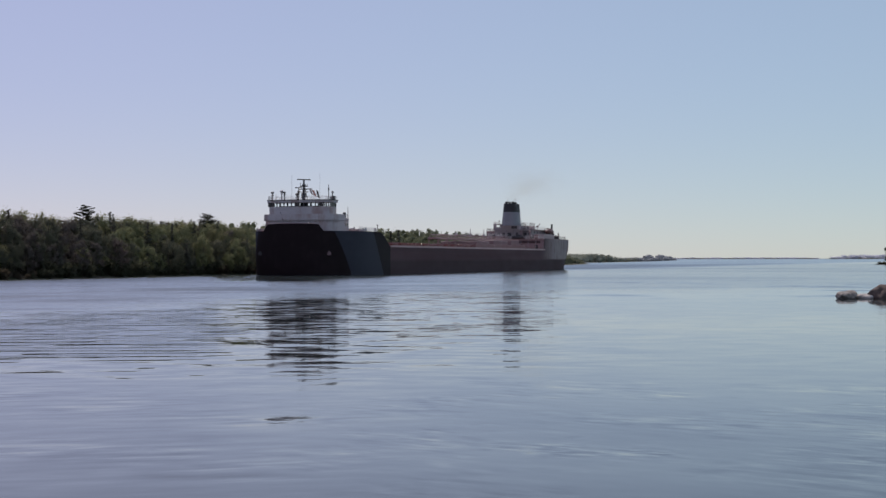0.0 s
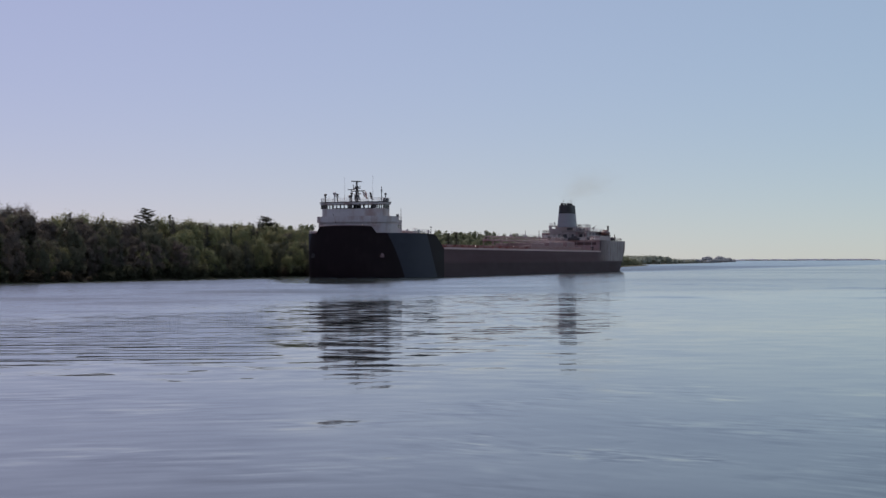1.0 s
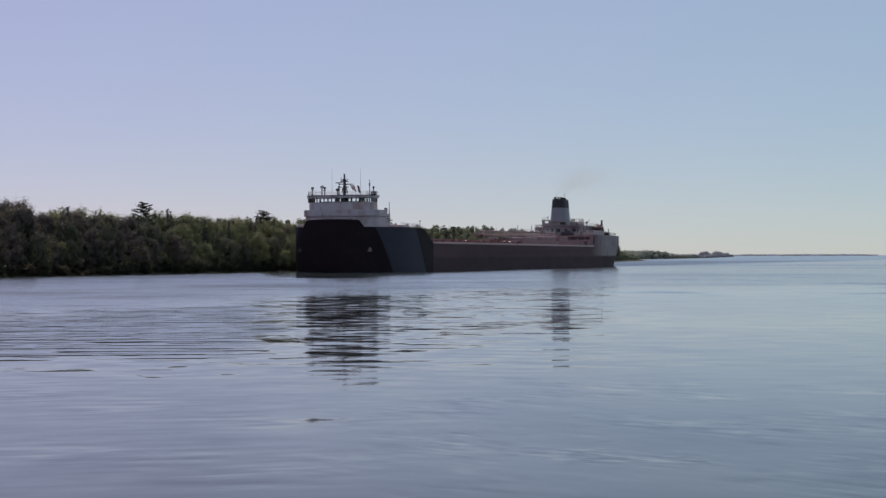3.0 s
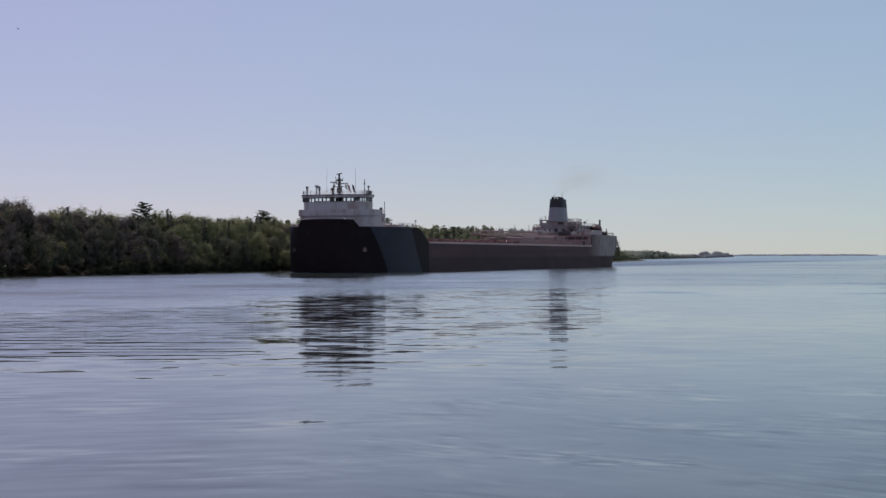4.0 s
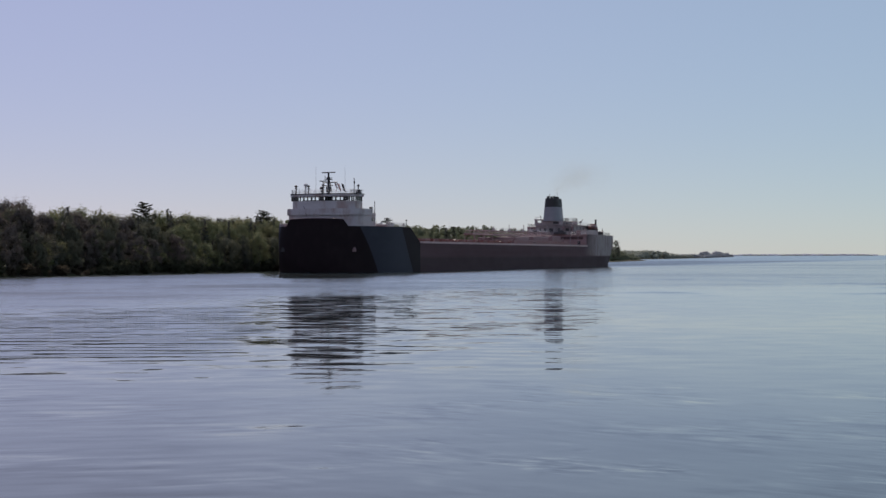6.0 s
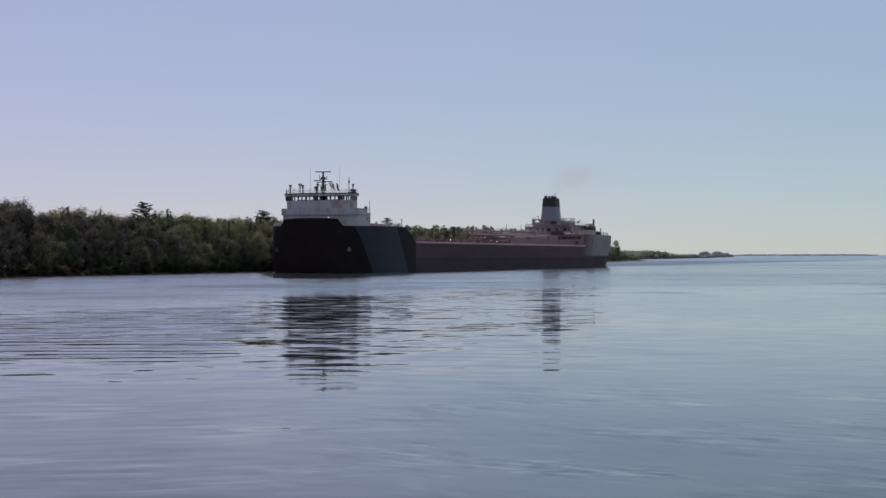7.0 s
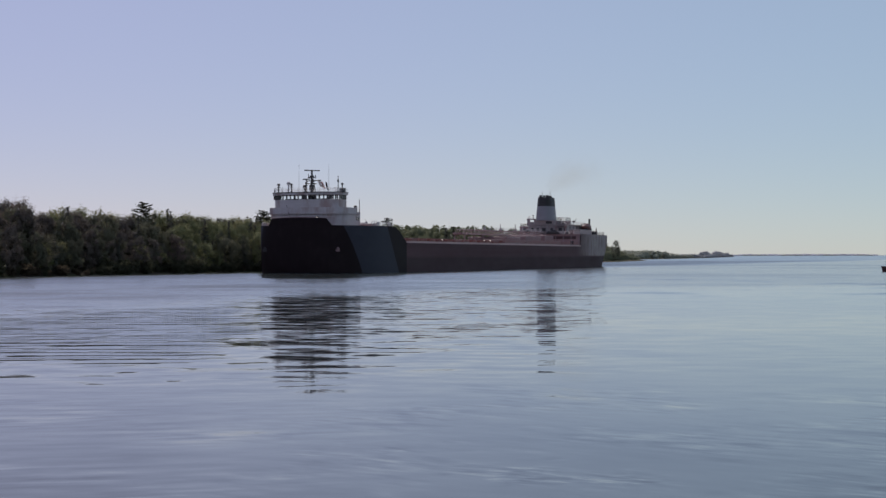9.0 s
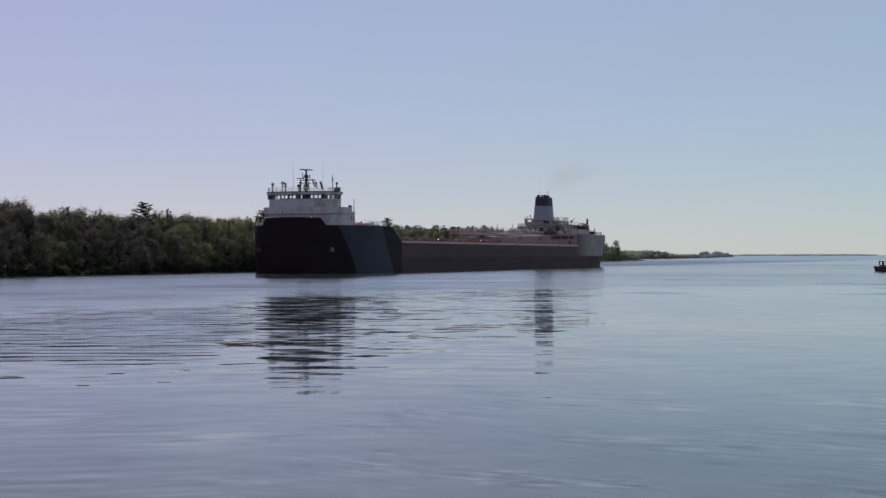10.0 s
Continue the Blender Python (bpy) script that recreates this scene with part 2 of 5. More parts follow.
# ================= water
def water_material():
    s = Shader("river_water", 0.035)
    s.p.inputs["IOR"].default_value = 1.333
    x, y, z = s.place()
    mul, add, sub = (lambda a, b: s.math("MULTIPLY", a, b)), (lambda a, b: s.math("ADD", a, b)), (lambda a, b: s.math("SUBTRACT", a, b))

    def slope(scale, stretch, amp, detail=2, turn=0.0):
        """A field of small tilts."""
        v, w = s.n.new("ShaderNodeVectorMath"), s.n.new("ShaderNodeVectorMath")
        v.operation, w.operation = "SUBTRACT", "SCALE"
        s.l.new(s.noise(scale, stretch, detail, 0.5, True, turn), v.inputs[0])
        v.inputs[1].default_value = (0.5, 0.5, 0.5)
        s.l.new(v.outputs[0], w.inputs[0])
        s.set(w.inputs["Scale"], amp)
        return w.outputs[0]

    def some(scale, stretch, detail=2):
        return sub(s.noise(scale, stretch, detail), 0.5)

    # the calm ends farther out towards mid-river; beyond it a breeze ruffles the water in patches
    offshore = mul(s.math("MINIMUM", s.math("MAXIMUM", add(x, 30.0), -20.0), 40.0), 2.0)
    reach = add(sub(y, offshore), mul(some(0.035, (0.8, 1, 1), 3), 80.0))
    near_patches, far_patches = s.noise(0.03, (0.8, 1.0, 1.0), 3, 0.55), s.noise(0.008, (0.8, 1.0, 1.0), 4, 0.6)
    far_off = s.ramp(y, 180.0, 340.0)
    patches = add(mul(near_patches, sub(1.0, far_off)), mul(far_patches, far_off))
    ruffled = mul(s.ramp(reach, 100.0, 160.0), s.ramp(patches, 0.42, 0.66, 0.62, s.ramp(far_off, 0.0, 1.0, 1.25, 1.05)))
    # the water just ahead of the bow lies sheltered
    shelter = mul(s.ramp(add(y, mul(some(0.12, (0.5, 1, 1), 3), 26.0)), 294.0, 315.0), mul(s.ramp(add(x, mul(y, 0.122)), 0.0, 6.0), s.ramp(add(x, mul(y, 0.05)), -4.0, 6.0, 1.0, 0.0)))
    ruffled = mul(mul(ruffled, sub(1.0, mul(shelter, 0.6))), s.ramp(y, 800.0, 1600.0, 1.0, 0.45))
    # narrow slicks of darker, steeper wavelets off the open shore
    slick = mul(s.ramp(s.noise(0.03, (1.3, 1, 1), 4, 0.6), 0.52, 0.72), mul(s.ramp(x, 14.0, 40.0), mul(s.ramp(y, 150.0, 175.0), s.ramp(y, 300.0, 380.0, 1.0, 0.0))))
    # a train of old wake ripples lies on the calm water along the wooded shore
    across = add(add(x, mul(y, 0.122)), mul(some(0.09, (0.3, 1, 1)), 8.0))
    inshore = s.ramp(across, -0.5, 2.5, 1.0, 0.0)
    # brightness painted into the water off the wood: a paler, warmer body colour
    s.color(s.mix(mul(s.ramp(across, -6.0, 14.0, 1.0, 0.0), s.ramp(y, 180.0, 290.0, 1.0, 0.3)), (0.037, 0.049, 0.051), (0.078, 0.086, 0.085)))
    train = mul(s.ramp(add(y, mul(some(0.08, (0.3, 1, 1)), 16.0)), 62.0, 72.0), s.ramp(reach, 100.0, 128.0, 1.0, 0.0))
    train = mul(train, inshore)
    phase = add(sub(mul(y, 2.15), mul(x, 0.22)), add(mul(some(0.045, (0.5, 1, 1)), 14.0), add(mul(some(0.12, (0.45, 1, 1)), 6.0), mul(some(0.5, (0.5, 1, 1)), 3.0))))
    crest = s.math("POWER", s.math("MAXIMUM", s.math("SINE", phase), 0.0), 5.0)
    crest = mul(crest, s.ramp(s.noise(0.5, (0.36, 1, 1), 3), 0.38, 0.51, 0.0, 1.0))
    second = add(mul(phase, 1.63), mul(some(0.2, (0.5, 1, 1)), 7.0))
    second = s.math("POWER", s.math("MAXIMUM", s.math("SINE", second), 0.0), 4.0)
    second = mul(second, s.ramp(s.noise(0.6, (0.4, 1, 1), 3), 0.42, 0.56, 0.0, 0.8))
    crest = s.math("MAXIMUM", crest, second)
    ripple = mul(train, sub(mul(crest, 0.19), 0.022))
    # a few stray ripples nearer by
    stray = mul(mul(s.ramp(y, 50.0, 55.0), s.ramp(y, 64.0, 72.0, 1.0, 0.0)), mul(inshore, s.ramp(s.noise(0.32, (0.45, 1, 1), 2), 0.555, 0.62)))
    ripple = add(ripple, mul(stray, mul(crest, 0.05)))
    # out in the stream the water lies smoother than under the wood
    quiet = s.ramp(add(sub(x, mul(y, 0.13)), mul(some(0.07, (1, 1, 1)), 10.0)), -11.0, 5.0, 1.0, 0.28)
    quiet = mul(quiet, sub(1.0, mul(train, 0.4)))
    middle = mul(quiet, mul(s.ramp(y, 46.0, 68.0, 0.03, 0.12), s.ramp(y, 75.0, 110.0, 1.0, 0.85)))
    fine = add(mul(mul(quiet, s.ramp(y, 40.0, 125.0, 0.02, 0.085)), s.ramp(s.noise(0.08, (0.8, 1, 1), 3), 0.45, 0.62, 0.4, 1.0)), mul(ruffled, 0.15))
    # near the eye, streaks of crossing wavelets: slanting to the shore on one hand, away from it on the other
    near = s.ramp(y, 44.0, 64.0, 1.0, 0.0)
    right = s.ramp(add(x, mul(some(0.1, (1, 1, 1)), 6.0)), -5.0, 3.0)
    gusts = s.ramp(s.noise(0.13, (1.0, 0.8, 1), 3, 0.6), 0.46, 0.62, 0.12, 1.0)
    streak_a = mul(mul(near, right), mul(gusts, 0.16))
    streak_b = mul(mul(s.ramp(y, 46.0, 70.0, 1.0, 0.0), sub(1.0, right)), mul(s.ramp(s.noise(0.11, (0.8, 1, 1), 3), 0.47, 0.62, 0.3, 1.0), 0.21))
    paws = mul(mul(s.ramp(s.noise(0.2, (0.9, 0.8, 1), 4, 0.65), 0.52, 0.66), right), s.ramp(y, 38.0, 58.0, 0.22, 0.0))
    total = None
    for node in (slope(0.045, (0.9, 1, 1), s.ramp(y, 40.0, 58.0, 0.04, 0.011)),
                 slope(0.14, (0.9, 1, 1), s.ramp(y, 40.0, 66.0, 0.04, mul(quiet, 0.010)), 3),
                 slope(2.3, (0.34, 1, 1), streak_a, 3, 40.0), slope(0.7, (0.3, 1, 1), mul(streak_a, 0.45), 2, 30.0),
                 slope(1.6, (0.28, 1, 1), streak_b, 3, -14.0),
                 slope(0.78, (0.45, 1, 1), middle, 2), slope(2.6, (0.6, 1, 1), fine, 2), slope(3.2, (0.4, 1, 1), paws, 2, 30.0)):
        if total is None:
            total = node
            continue
        a = s.n.new("ShaderNodeVectorMath")
        s.l.new(total, a.inputs[0]), s.l.new(node, a.inputs[1])
        total = a.outputs[0]
    sep = s.n.new("ShaderNodeSeparateXYZ")
    s.l.new(total, sep.inputs[0])
    com = s.n.new("ShaderNodeCombineXYZ")
    s.l.new(mul(sep.outputs[0], 0.6), com.inputs[0])
    # of ruffled water one sees mostly the near slopes of the wavelets
    lee = mul(s.ramp(sub(x, mul(y, 0.12)), -62.0, 3.0, 1.0, 0.0), s.ramp(y, 560.0, 760.0, 1.0, 0.0))
    lean = add(0.028, mul(lee, s.ramp(y, 120.0, 310.0, 0.06, 0.10)))
    # steeper wavelets where the breeze meets the bank
    verge = s.ramp(sub(add(x, 92.0), mul(sub(y, 319.0), 0.42)), 6.0, 60.0, 0.14, 0.0)
    lean = add(lean, mul(verge, s.ramp(y, 240.0, 290.0)))
    tilt = s.math("MAXIMUM", mul(ruffled, lean), add(s.ramp(y, 95.0, 150.0, 0.0, 0.012), mul(inshore, s.ramp(y, 66.0, 96.0, 0.012, 0.025))))
    tilt = add(tilt, mul(slick, 0.085))
    # the calm holds no slopes steeper than this on the backs of its ripples
    steepest = add(s.ramp(y, 56.0, 120.0, 0.036, 0.019), s.ramp(y, 125.0, 160.0, 0.0, 1.0))
    s.l.new(s.math("MINIMUM", add(sub(sep.outputs[1], tilt), ripple), steepest), com.inputs[1])
    calm = s.ramp(y, 62.0, 74.0, 0.055, s.ramp(quiet, 0.3, 0.7, 0.05, 0.04))
    s.set(s.p.inputs["Roughness"], add(calm, mul(ruffled, add(0.10, mul(lee, 0.04)))))
    com.inputs[2].default_value = 1.0
    nor = s.n.new("ShaderNodeVectorMath")
    nor.operation = "NORMALIZE"
    s.l.new(com.outputs[0], nor.inputs[0])
    s.l.new(nor.outputs[0], s.p.inputs["Normal"])
    return s.mat


def build_water():
    bm = bmesh.new()
    xs = [-3500, -900, -200, 200, 900, 3500]
    rows = [(-400, 0), (0, 0), (300, 0), (1000, 0), (2600, 0), (4980, 3.9)]
    grid = [[bm.verts.new((x, y, z)) for x in xs] for y, z in rows]
    for a, b in zip(grid, grid[1:]):
        for i in range(len(xs) - 1):
            bm.faces.new((a[i], a[i + 1], b[i + 1], b[i]))
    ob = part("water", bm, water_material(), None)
    return tagged(ob, "calm blue-grey river water with long low ripples", "water", kind="structure")


water = build_water()


# ================= land
def soil_material():
    s = Shader("bank_soil", 0.9)
    big, small = s.noise(0.15, detail=4), s.noise(2.5, detail=4)
    grass = s.mix(s.ramp(small, 0.3, 0.7), (0.05, 0.06, 0.03), (0.085, 0.09, 0.05))
    earth = s.mix(s.ramp(small, 0.3, 0.7), (0.05, 0.042, 0.034), (0.095, 0.08, 0.064))
    s.color(s.mix(s.ramp(big, 0.42, 0.6), grass, earth))
    s.p.inputs["Specular IOR Level"].default_value = 0.08
    return s.bump(small, 0.6, 0.15).mat


SOIL = soil_material()
SHORE = [(200, -143), (319, -92), (356, -77), (419, -51), (540, -18), (640, 8), (850, 62), (1080, 122), (1278, 171)]


def bank(y):
    return lerp(y, SHORE)


def land(name, edge, depth, label, rise=1.3):
    """A low wooded shore: edge is its waterline [(x, y)], and the land runs depth metres back from it, to the left and away."""
    bm = bmesh.new()
    prof = [(-3.0, -0.6), (0.0, 0.02), (0.5, 0.12), (2.5, 0.5), (7.0, rise), (depth * 0.4, rise + 0.6), (depth, rise + 0.8)]
    rows = []
    for i, (x, y) in enumerate(edge):
        x0, y0 = edge[max(0, i - 1)]
        x1, y1 = edge[min(len(edge) - 1, i + 1)]
        way = Vector((x1 - x0, y1 - y0)).normalized()
        back = Vector((-way.y, way.x))
        rows.append([])
        for d, z in prof:
            wob = noise.noise(Vector((x * 0.13, y * 0.13, d)))
            p = Vector((x, y)) + back * (d + wob * min(1.2, 0.3 + abs(d) * 0.2))
            rows[-1].append(bm.verts.new((p.x, p.y, z + 0.25 * wob * (d > 0.5))))
    for a, b in zip(rows, rows[1:]):
        for j in range(len(prof) - 1):
            bm.faces.new((a[j], b[j], b[j + 1], a[j + 1]))
    bmesh.ops.recalc_face_normals(bm, faces=bm.faces)
    return smooth(tagged(part(name, bm, SOIL, None), label, "ground", kind="structure"), 60)


def along(points, step):
    out = []
    for (x0, y0), (x1, y1) in zip(points, points[1:]):
        n = max(1, int(math.hypot(x1 - x0, y1 - y0) / step))
        out += [(x0 + (x1 - x0) * i / n, y0 + (y1 - y0) * i / n) for i in range(n)]
    return out + [points[-1]]


NEAR_EDGE = along([(x, y) for y, x in SHORE], 6.0)
ground = land("ground", NEAR_EDGE + [(168, 1300), (150, 1320), (110, 1330)], 90, "low grassy river bank under a mixed wood")
FAR_EDGE = along([(195, 1640), (300, 2000), (414, 2450), (500, 2800), (621, 3250), (600, 3330)], 30)
ground_far = land("ground_far", FAR_EDGE, 160, "low far shore under hazy woods")


# ================= the lake freighter; its own space: x aft from the stem, y to starboard, z up from the water
BEAM, LONG, DECK, FORE, POOP = 16.0, 261.0, 8.2, 12.1, 12.7
POOP_START = 218.5


def half(s, z=5.0):
    """Half the hull's breadth at s metres aft of the stem."""
    a = 22.5 - 0.10 * min(z, 10)
    s0 = s - (0.25 if z < 1 else 0.0)
    if s0 <= 0:
        return 0.0
    if s0 < a:
        return BEAM * (1 - ((a - s0) / a) ** 2.6) ** (1 / 2.6)
    if s > LONG - 14:
        k = (s - (LONG - 14)) / 14
        return BEAM - 2.4 * k ** 2 * max(0.0, 1 - z / 9.0)
    return BEAM


def stations(s0, s1):
    """Places along the hull, close together where it curves."""
    out = [22.5 * (1 - math.cos(i / 22 * math.pi / 2)) for i in range(22)]
    out += [22.5 + 6 * i for i in range(38)] + [LONG - 14 + i for i in range(15)]
    return [s0] + [s for s in sorted(out) if s0 + 0.05 < s < s1 - 0.05] + [s1]


def shell(bm, s0, s1, levels, thick=0.0, front=True):
    """Both sides of the hull between s0 and s1, at the given heights; closed round the stern end when it is the ship's."""
    ss = stations(s0, s1)
    for inset in ((0.0, thick) if thick else (0.0,)):
        ring = [(s, -half(s)) for s in reversed(ss)] + [(s, half(s)) for s in ss if half(s) > 0]
        rows = []
        for z in levels:
            row = []
            for s, y in ring:
                h = max(0.0, half(s, z) - inset)
                row.append(bm.verts.new((s + (inset if s < 3 else 0) , math.copysign(h, y) if y else 0.0, z)))
            rows.append(row)
        for a, b in zip(rows, rows[1:]):
            for i in range(len(ring) - 1):
                if s0 == 0 or ring[i][1] * ring[i + 1][1] > 0:
                    bm.faces.new((a[i], a[i + 1], b[i + 1], b[i]))
            if s1 >= LONG:
                bm.faces.new((a[0], b[0], b[-1], a[-1]))
    return bm


def deck_plate(bm, s0, s1, z, inset=0.0):
    ss = stations(s0, s1)
    pairs = [(bm.verts.new((s, -max(0.02, half(s) - inset), z)), bm.verts.new((s, max(0.02, half(s) - inset), z))) for s in ss]
    for (a, b), (c, d) in zip(pairs, pairs[1:]):
        bm.faces.new((a, c, d, b))
    return bm


def railing(name, parent, path, height=1.05, step=1.6, r=0.035, material=None, bars=3):
    """Posts with level bars along a path of (x, y, z)."""
    bm = bmesh.new()
    for a, b in zip(path, path[1:]):
        a, b = Vector(a), Vector(b)
        n = max(1, round((b - a).length / step))
        for i in range(n + 1):
            p = a.lerp(b, i / n)
            tube(bm, p, p + Vector((0, 0, height)), r, n=5)
        for k in range(1, bars + 1):
            lift = Vector((0, 0, height * k / bars))
            tube(bm, a + lift, b + lift, r * 0.85, n=5)
    return part(name, bm, material or RAILST, parent)


def rounded_front(x0, x1, w, round_by, bow=1.5):
    """Outline of a house, its front slightly bowed and its front corners rounded."""
    pts = []
    for i in range(9):
        a = math.pi / 2 * i / 8
        pts.append((x0 + bow + round_by - round_by * math.sin(a), -w + round_by - round_by * math.cos(a)))
    front = [(x0 + bow * (abs(k) / 5) ** 2, k / 5 * (w - round_by)) for k in range(-4, 5)]
    left = [(x, -y) for x, y in reversed(pts)]
    ring = [(x1, -w)] + pts + front + left + [(x1, w)]
    return ring[::-1]


def fore_rise(bm, side):
    """The sloping plate by which the forecastle's side comes down to the main deck."""
    pts = [(25.0, FORE), (27.0, FORE - 0.15), (29.0, 11.2), (31.0, 10.1), (33.0, 8.95), (34.6, DECK)]
    for inset in (0.0, 0.25):
        y = side * (BEAM - inset)
        low = [bm.verts.new((x, y, DECK)) for x, _ in pts[:-1]] + [bm.verts.new((pts[-1][0], y, DECK - 0.02))]
        top = [bm.verts.new((x, y, z)) for x, z in pts]
        for i in range(len(pts) - 1):
            bm.faces.new((low[i], low[i + 1], top[i + 1], top[i]))
        if inset:
            for i in range(len(pts) - 1):
                bm.faces.new((first[i], first[i + 1], top[i + 1], top[i]))
        first = top
    bmesh.ops.recalc_face_normals(bm, faces=bm.faces)
    return bm


def bow_bulwark(bm):
    """The raised plate round the stem, falling off at both shoulders."""
    ys = [-8.7, -7.5] + [-7 + i for i in range(15)] + [7.5, 8.7]
    a = 22.5 - 1.0
    rows = []
    for inset in (0.0, 0.3):
        low, top = [], []
        for y in ys:
            s = a - a * (1 - (abs(y) / BEAM) ** 2.6) ** (1 / 2.6) + inset
            z = 14.05 - 0.2 * (abs(y) / 7.5) ** 2 if abs(y) < 7.6 else FORE
            low.append(bm.verts.new((s, y, FORE - 0.05)))
            top.append(bm.verts.new((s - 0.12, y, z)))
        rows.append((low, top))
        for i in range(len(ys) - 1):
            bm.faces.new((low[i], low[i + 1], top[i + 1], top[i]))
    for i in range(len(ys) - 1):
        bm.faces.new((rows[0][1][i], rows[0][1][i + 1], rows[1][1][i + 1], rows[1][1][i]))
    bmesh.ops.recalc_face_normals(bm, faces=bm.faces)
    return bm


def bulwark_edge(bm):
    """Narrow pale strip for the bow bulwark's sunlit top, one bar from point to point."""
    a, last = 22.5 - 1.0, None
    for i in range(31):
        y = -7.5 + 0.5 * i
        s = a - a * (1 - (abs(y) / BEAM) ** 2.6) ** (1 / 2.6) + 0.05
        here = Vector((s, y, 14.09 - 0.2 * (abs(y) / 7.5) ** 2))
        if last:
            tube(bm, last, here, 0.1, n=6)
        last = here
    return bm


def wheelhouse(ship):
    """The white forward house: lower tier, wing bulwark and a glazed wheelhouse with its roof gear."""
    tier = part("forward_house", prism(bmesh.new(), rounded_front(3.6, 15.5, 10.6, 3.0, 1.2), FORE - 0.35, 15.0), WHITE, ship, "white forward deckhouse")
    smooth(tier, 40)
    wing = prism(bmesh.new(), rounded_front(3.1, 12.4, 10.85, 3.1, 1.2), 15.0, 16.7)
    bmesh.ops.bevel(wing, geom=[e for e in wing.edges if abs(e.verts[0].co.z - e.verts[1].co.z) < 0.01], offset=0.1, segments=2, affect="EDGES")
    smooth(part("bridge_wing", wing, WHITE, tier), 40)
    after_wing = prism(bmesh.new(), [(12.402, -10.7), (15.35, -10.7), (15.35, 10.7), (12.402, 10.7)], 15.0, 15.7)
    part("wing_deck", after_wing, WHITE, tier)
    for side in (-1, 1):
        for x in (12.9, 14.2):
            part("side_window", box(bmesh.new(), x, x + 0.7, side * 10.6 - 0.03, side * 10.6 + 0.03, 13.5, 14.5), DARKGL, tier)
    house = part("wheelhouse", prism(bmesh.new(), rounded_front(4.2, 9.9, 9.2, 1.4, 1.2), 16.7, 18.72), WHITE, ship, "white wheelhouse with a band of windows")
    smooth(house, 40)
    # window band: posts, clear panes and a dark interior
    def face(y):
        return 4.25 + 1.2 * (abs(y) / 7.8) ** 2 if abs(y) < 7.9 else 5.6

    front_y = [-8.6 + 17.2 * i / 15 for i in range(16)]
    for y in front_y:
        x = face(y)
        part("window_post", box(bmesh.new(), x, x + 0.2, y - 0.13, y + 0.13, 18.72, 19.86), DARKST, house)
        if y in front_y[::2]:
            part("window_post", box(bmesh.new(), 9.65, 9.85, y - 0.18, y + 0.18, 18.72, 19.86), DARKST, house)
    for side in (-1, 1):
        for x in (5.7, 7.1, 8.5, 9.6):
            part("window_post", box(bmesh.new(), x, x + 0.3, side * 9.1 - 0.1, side * 9.1 + 0.1, 18.72, 19.86), DARKST, house)
    for y0, y1 in zip(front_y, front_y[1:]):
        ym = (y0 + y1) / 2
        x = face(ym) + 0.06
        dark = ym > 6.9 or -7.9 < ym < -5.9 or -0.9 < ym < 0.1
        ob = part("window_pane", box(bmesh.new(), x, x + 0.02, y0 + 0.13, y1 - 0.13, 18.76, 19.84), DARKGL if dark else CLEAR, house)
        ob.visible_shadow = False
    for side in (-1, 1):
        for x in (5.7, 7.1, 8.4):
            part("window_pane", box(bmesh.new(), x + 0.3, x + 1.3, side * 9.1 - 0.01, side * 9.1 + 0.01, 18.76, 19.84), DARKGL, house)
    desk = bmesh.new()
    box(desk, 5.8, 6.5, -6.0, 6.0, 18.72, 18.95, 0.06)
    box(desk, 7.4, 8.4, -1.6, 0.4, 18.72, 19.8, 0.08)
    part("bridge_console", desk, DARKST, house)
    roof = prism(bmesh.new(), rounded_front(3.6, 10.3, 9.5, 1.4, 1.2), 19.86, 20.42)
    roof = part("wheelhouse_roof", roof, WHITE, ship, "white overhanging wheelhouse roof")
    part("roof_fascia", prism(bmesh.new(), rounded_front(3.5, 10.4, 9.6, 1.4, 1.2), 20.42, 20.6), DARKST, roof)
    path = [(x, y, 20.58) for x, y in rounded_front(3.9, 10.1, 9.3, 1.4, 1.2)]
    railing("roof_rail", roof, path + path[:1], 1.05, 1.5, 0.032)
    # mast with radar, yards and signal flags
    m = bmesh.new()
    tube(m, (9, 0.0, 20.5), (9, 0.0, 26.1), 0.42, 0.22, 10)
    box(m, 8.5, 9.4, -0.55, 0.55, 21.2, 22.6, 0.1)
    for dy in (-0.75, 0.75):
        tube(m, (9.6, -0.1 + dy, 20.5), (9.1, -0.1 + dy * 0.25, 24.2), 0.09, 0.07, 6)
    tube(m, (9, 1.7, 23.6), (9, -2.5, 23.75), 0.13, n=6)
    tube(m, (9, -1.3, 22.9), (9, 1.3, 22.9), 0.12, n=6)
    tube(m, (8.3, 0.0, 24.4), (9.7, 0.0, 24.4), 0.1, n=6)
    box(m, 8.4, 9.6, -0.9, 0.9, 24.3, 24.5)
    box(m, 8.6, 9.4, -0.45, 0.45, 24.5, 25.0, 0.05)
    tube(m, (9, 0.9, 24.4), (9, 1.0, 25.4), 0.1, n=6)
    tube(m, (9, -0.9, 24.4), (9, -1.0, 25.1), 0.1, n=6)
    for k in range(7):
        z = 20.9 + 0.42 * k
        tube(m, (9.35, -0.6, z), (9.35, 0.6, z), 0.06, n=5)
    mast = part("mast", m, DARKST, ship, "dark steel mast with radar and yards")
    r = box(bmesh.new(), -0.16, 0.16, -2.1, 2.1, 0.05, 0.32, 0.05)
    tube(r, (0, 0, -0.3), (0, 0, 0.1), 0.25, n=10)
    scanner = part("radar_scanner", r, DARKST, mast)
    scanner.matrix_basis = pose(9, 0, 26.1)
    r = bmesh.new()
